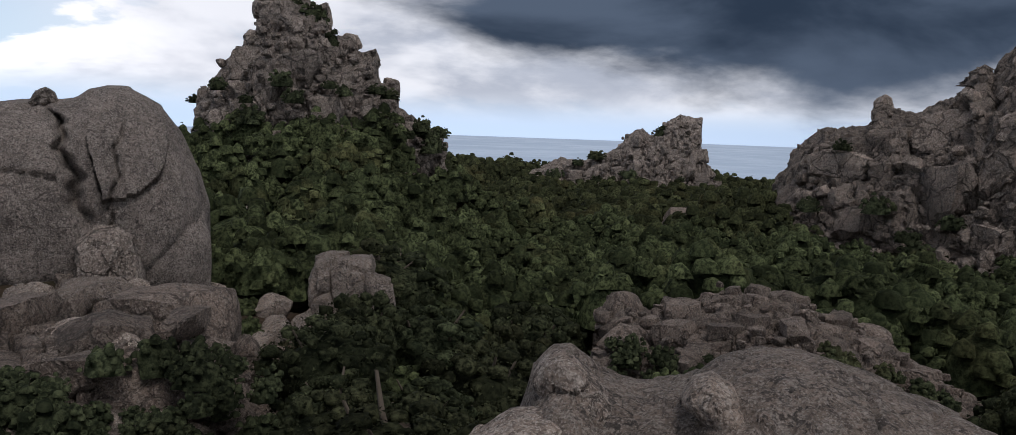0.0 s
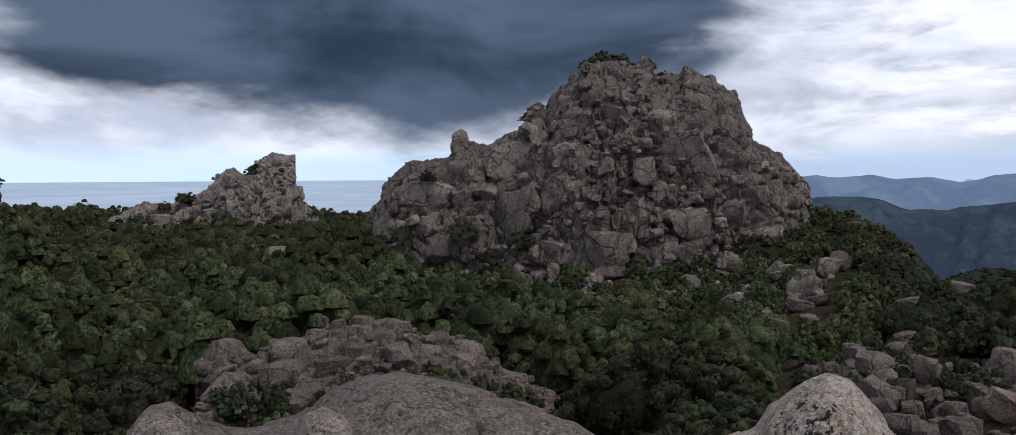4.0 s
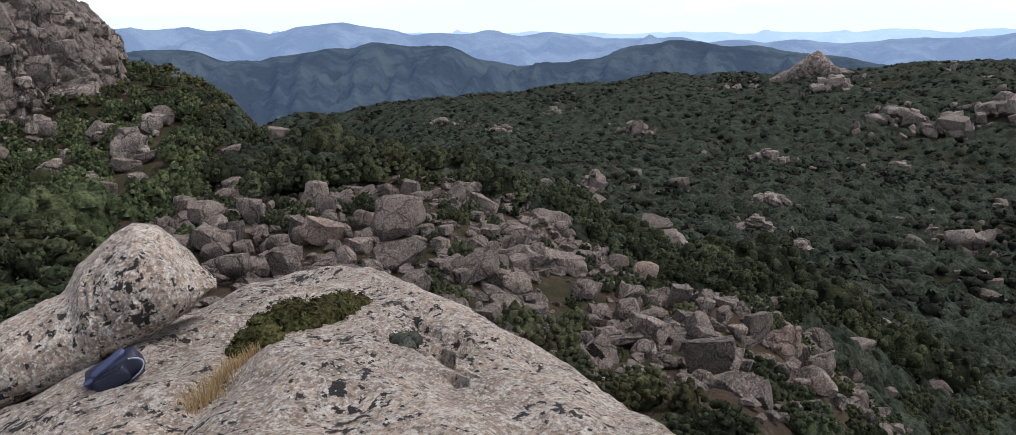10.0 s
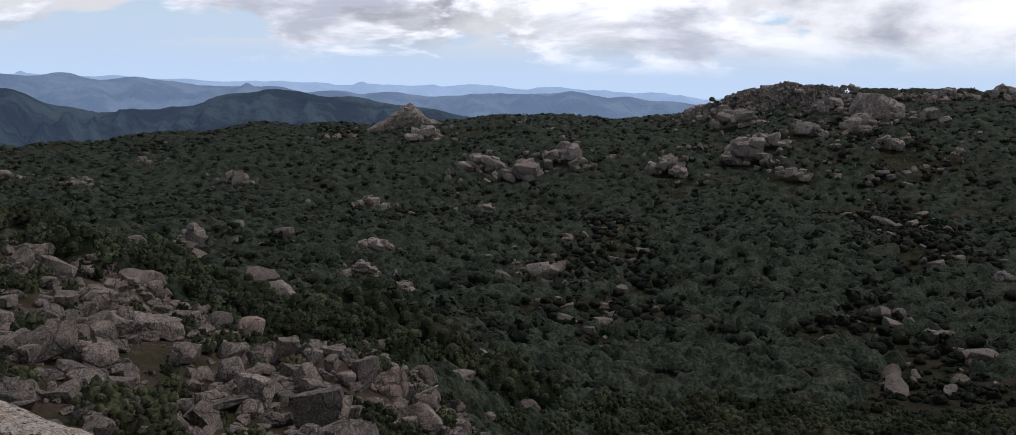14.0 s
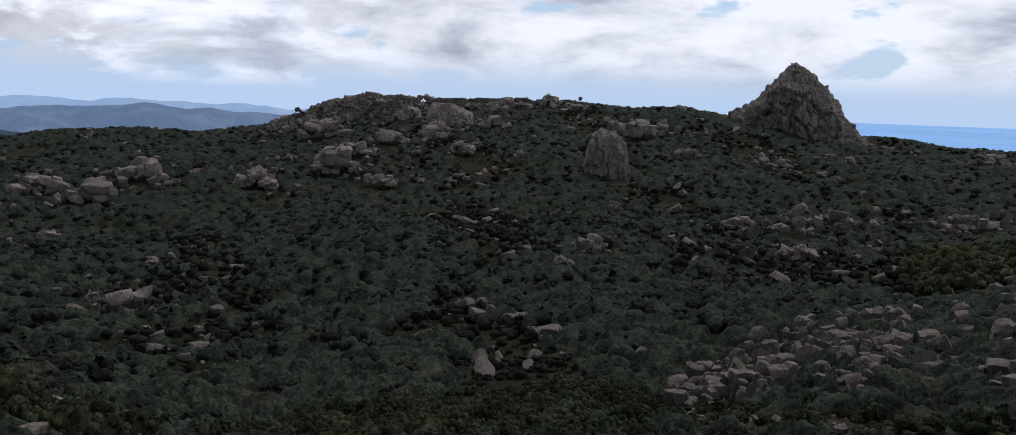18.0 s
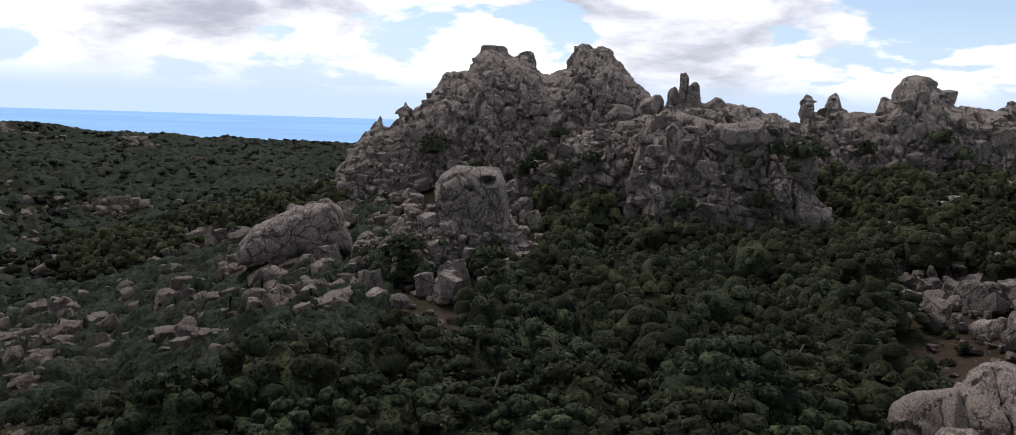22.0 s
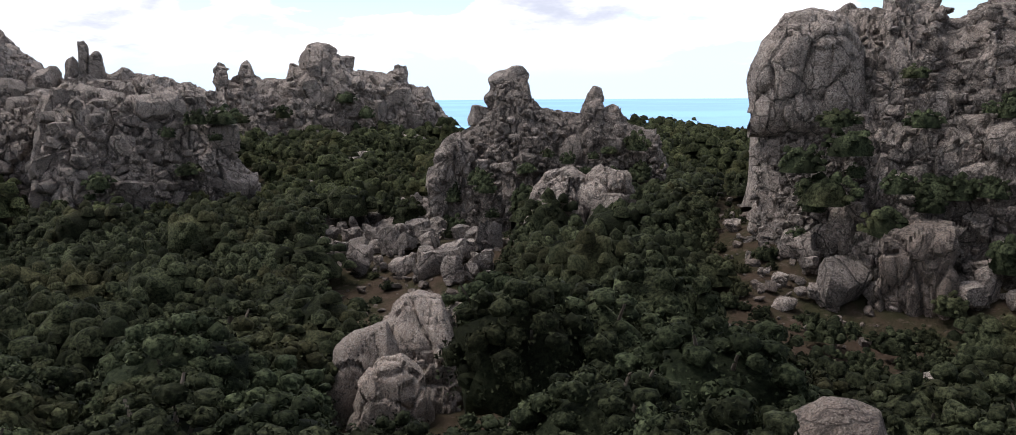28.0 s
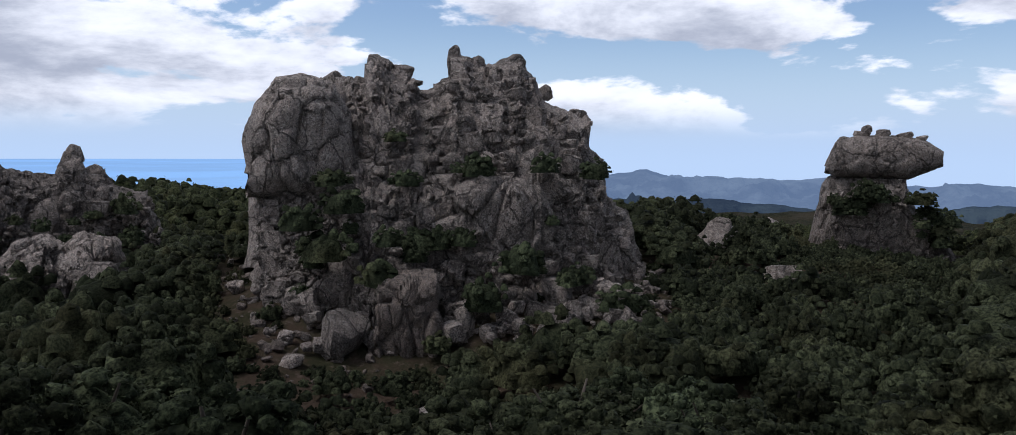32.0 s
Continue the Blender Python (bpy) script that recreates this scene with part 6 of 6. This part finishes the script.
def strap_mesh(name, points, width, thick):
    """A flat band along points."""
    P = np.array(points, float)
    V = []
    for i, p in enumerate(P):
        t = P[min(i + 1, len(P) - 1)] - P[max(i - 1, 0)]
        t /= np.linalg.norm(t)
        side = np.cross(t, (0, 0, 1.0))
        side /= np.linalg.norm(side) + 1e-9
        upw = np.cross(side, t)
        for a, b in ((-1, -1), (1, -1), (1, 1), (-1, 1)):
            V.append(p + side * a * width / 2 + upw * b * thick / 2)
    return mesh_of(name, V, grid_faces(len(P), 4, True)[:, ::-1])


def backpack(q, yaw):
    root = new("backpack")
    root.matrix_basis = pose(*q, 0, 0, yaw) @ Matrix.Scale(0.85, 4)
    tagged(root, "small navy blue backpack lying against the leaning boulder", "backpack")
    lean = pose(0, 0, 0.085, 0, -24, 0)
    body = part("body", rounded("body", 0.20, 0.10, 0.095, 0.5, 8, 1), M_NAVY, root, "", lean)
    part("front_pocket", rounded("front_pocket", 0.12, 0.045, 0.065, 0.55, 7, 2), M_NAVY, root, "", lean @ pose(-0.03, -0.085, -0.01))
    part("side_panel", rounded("side_panel", 0.13, 0.03, 0.022, 0.5, 6, 3), M_PANEL, root, "slate blue panel across the pack", lean @ pose(0.0, -0.06, 0.085, 22, -10, 14))
    part("side_panel", rounded("side_panel", 0.06, 0.02, 0.016, 0.5, 6, 4), M_PANEL, root, "slate blue panel across the pack", lean @ pose(-0.13, -0.085, 0.045, 30, 0, 10))
    part("piping", strap_mesh("piping", [(0.19 * math.cos(a), -0.10 + 0.02 * math.sin(a), 0.075 * math.sin(a)) for a in np.linspace(-1.9, 0.9, 14)], 0.008, 0.008), M_PIPING, root, "pale grey piping", lean)
    part("shoulder_strap", strap_mesh("shoulder_strap", [(0.16 - 0.05 * k, -0.08 - 0.03 * math.sin(k), -0.06 - 0.006 * k) for k in np.linspace(0, 3, 12)], 0.05, 0.012), M_WEB, root, "black webbing", lean)
    part("haul_loop", strap_mesh("haul_loop", [(0.20 + 0.03 * math.sin(a), 0.03 * math.cos(a), 0.05) for a in np.linspace(0, 3.14, 9)], 0.018, 0.006), M_WEB, root, "black webbing", lean)
    part("zip", strap_mesh("zip", [(x, -0.128 + 1.2 * x * x, 0.052) for x in np.linspace(-0.12, 0.07, 10)], 0.008, 0.006), M_WEB, body)
    return root


def on_rock(az, r):
    """The height of the rock underfoot there."""
    q = polar(az, r)
    hit, place, _, _ = UNDERFOOT.ray_cast((q[0], q[1], 5.0), (0, 0, -1))
    q[2] = place[2] if hit else -2.2
    return q


UNDERFOOT = next(o for o in scene.objects if o.name.startswith("foreground_rock") and o.get("category") == "rock")
backpack(on_rock(44.3, 4.95) + np.array([0, 0, 0.0]), -46)

# the cushion of leaves in the seam
M_CUSHION = leafage("cushion_leaves", (0.034, 0.034, 0.014), (0.17, 0.155, 0.06), (0.20, 0.15, 0.075), 0.03)
M_STRAW = plain("dry_grass", (0.36, 0.25, 0.12), 0.8, 0.35, 12.0)


def cushion():
    g = np.random.default_rng(31)
    root = new("cushion_shrub")
    at = on_rock(56.3, 5.4)
    root.matrix_basis = Matrix.Translation(at)
    tagged(root, "low green and yellowish cushion shrub growing in a rock seam", "shrub")
    for k in range(9):
        u = k / 8
        q = on_rock(52.9 + 6.6 * u, 5.0 + 0.75 * u) - at
        V, F = crown(700 + k, 5, 420, 0.075, DOME3, 0.0)
        me = mesh_of("leaf_clump", V, F)
        s = 0.17 + 0.09 * math.sin(math.pi * u) + g.uniform(-0.02, 0.02)
        part("leaf_clump", me, M_CUSHION, root, "", Matrix.Translation(q - np.array([0, 0, 0.35 * s])) @ Matrix.Rotation(g.uniform(0, 6.28), 4, "Z") @ Matrix.Diagonal((s, s, s * 0.8, 1)))


cushion()


def blades(name, az0, az1, r0, r1, count, lo, hi, material, label, seed):
    g = np.random.default_rng(seed)
    V = []
    for _ in range(count):
        u = g.uniform()
        q = on_rock(az0 + (az1 - az0) * u + g.normal(0, 0.35), r0 + (r1 - r0) * u + g.normal(0, 0.06))
        a, h = g.uniform(0, 6.28), g.uniform(lo, hi)
        lean = np.array([math.cos(a), math.sin(a), 0]) * h * g.uniform(0.1, 0.6)
        side = np.array([-math.sin(a), math.cos(a), 0]) * 0.003
        V += [q - side - (0, 0, 0.01), q + side - (0, 0, 0.01), q + lean + (0, 0, h)]
    thing(name, mesh_of(name, V, np.arange(len(V)).reshape(-1, 3)), material, label, "grass", kind="stuff")


blades("dry_grass", 48.5, 53.2, 4.3, 4.95, 900, 0.03, 0.10, M_STRAW, "tuft of dry straw-coloured grass in a rock seam", 32)
M_SILVER = leafage("silver_leaves", (0.05, 0.055, 0.045), (0.19, 0.20, 0.16), (0.17, 0.16, 0.11), 0.03)
V, F = crown(720, 5, 260, 0.06, DOME3, 0.0)
thing("small_shrub", mesh_of("small_shrub", V, F), M_SILVER, "tiny grey-green tuft beside a crack", "shrub", "", "", Matrix.Translation(on_rock(63.4, 4.75) - np.array([0, 0, 0.03])) @ Matrix.Scale(0.12, 4))

# stones perched on the balanced slab
for az, el, w, h in ((-90.4, 0.55, 1.0, 0.6), (-89.4, 0.85, 1.3, 0.7), (-89.1, 1.2, 0.8, 0.8), (-88.2, 0.85, 1.1, 0.6), (-87.0, 0.75, 1.2, 0.6), (-86.0, 0.6, 0.9, 0.5)):
    q = polar(az, 107, 107 * math.tan(radians(el)) + 0.5)
    m = turned(-radians(az), 0.1, (108 * radians(w), 108 * radians(w) * 0.8, 108 * radians(h) * 1.2), stone_rng)
    thing("boulder", HERO_SETS[M_GREY.name][stone_rng.integers(10)], None, "grey granite stone perched on the balanced slab", "boulder", "stones on the slab", "", Matrix.Translation(q) @ Matrix(m.tolist()).to_4x4())
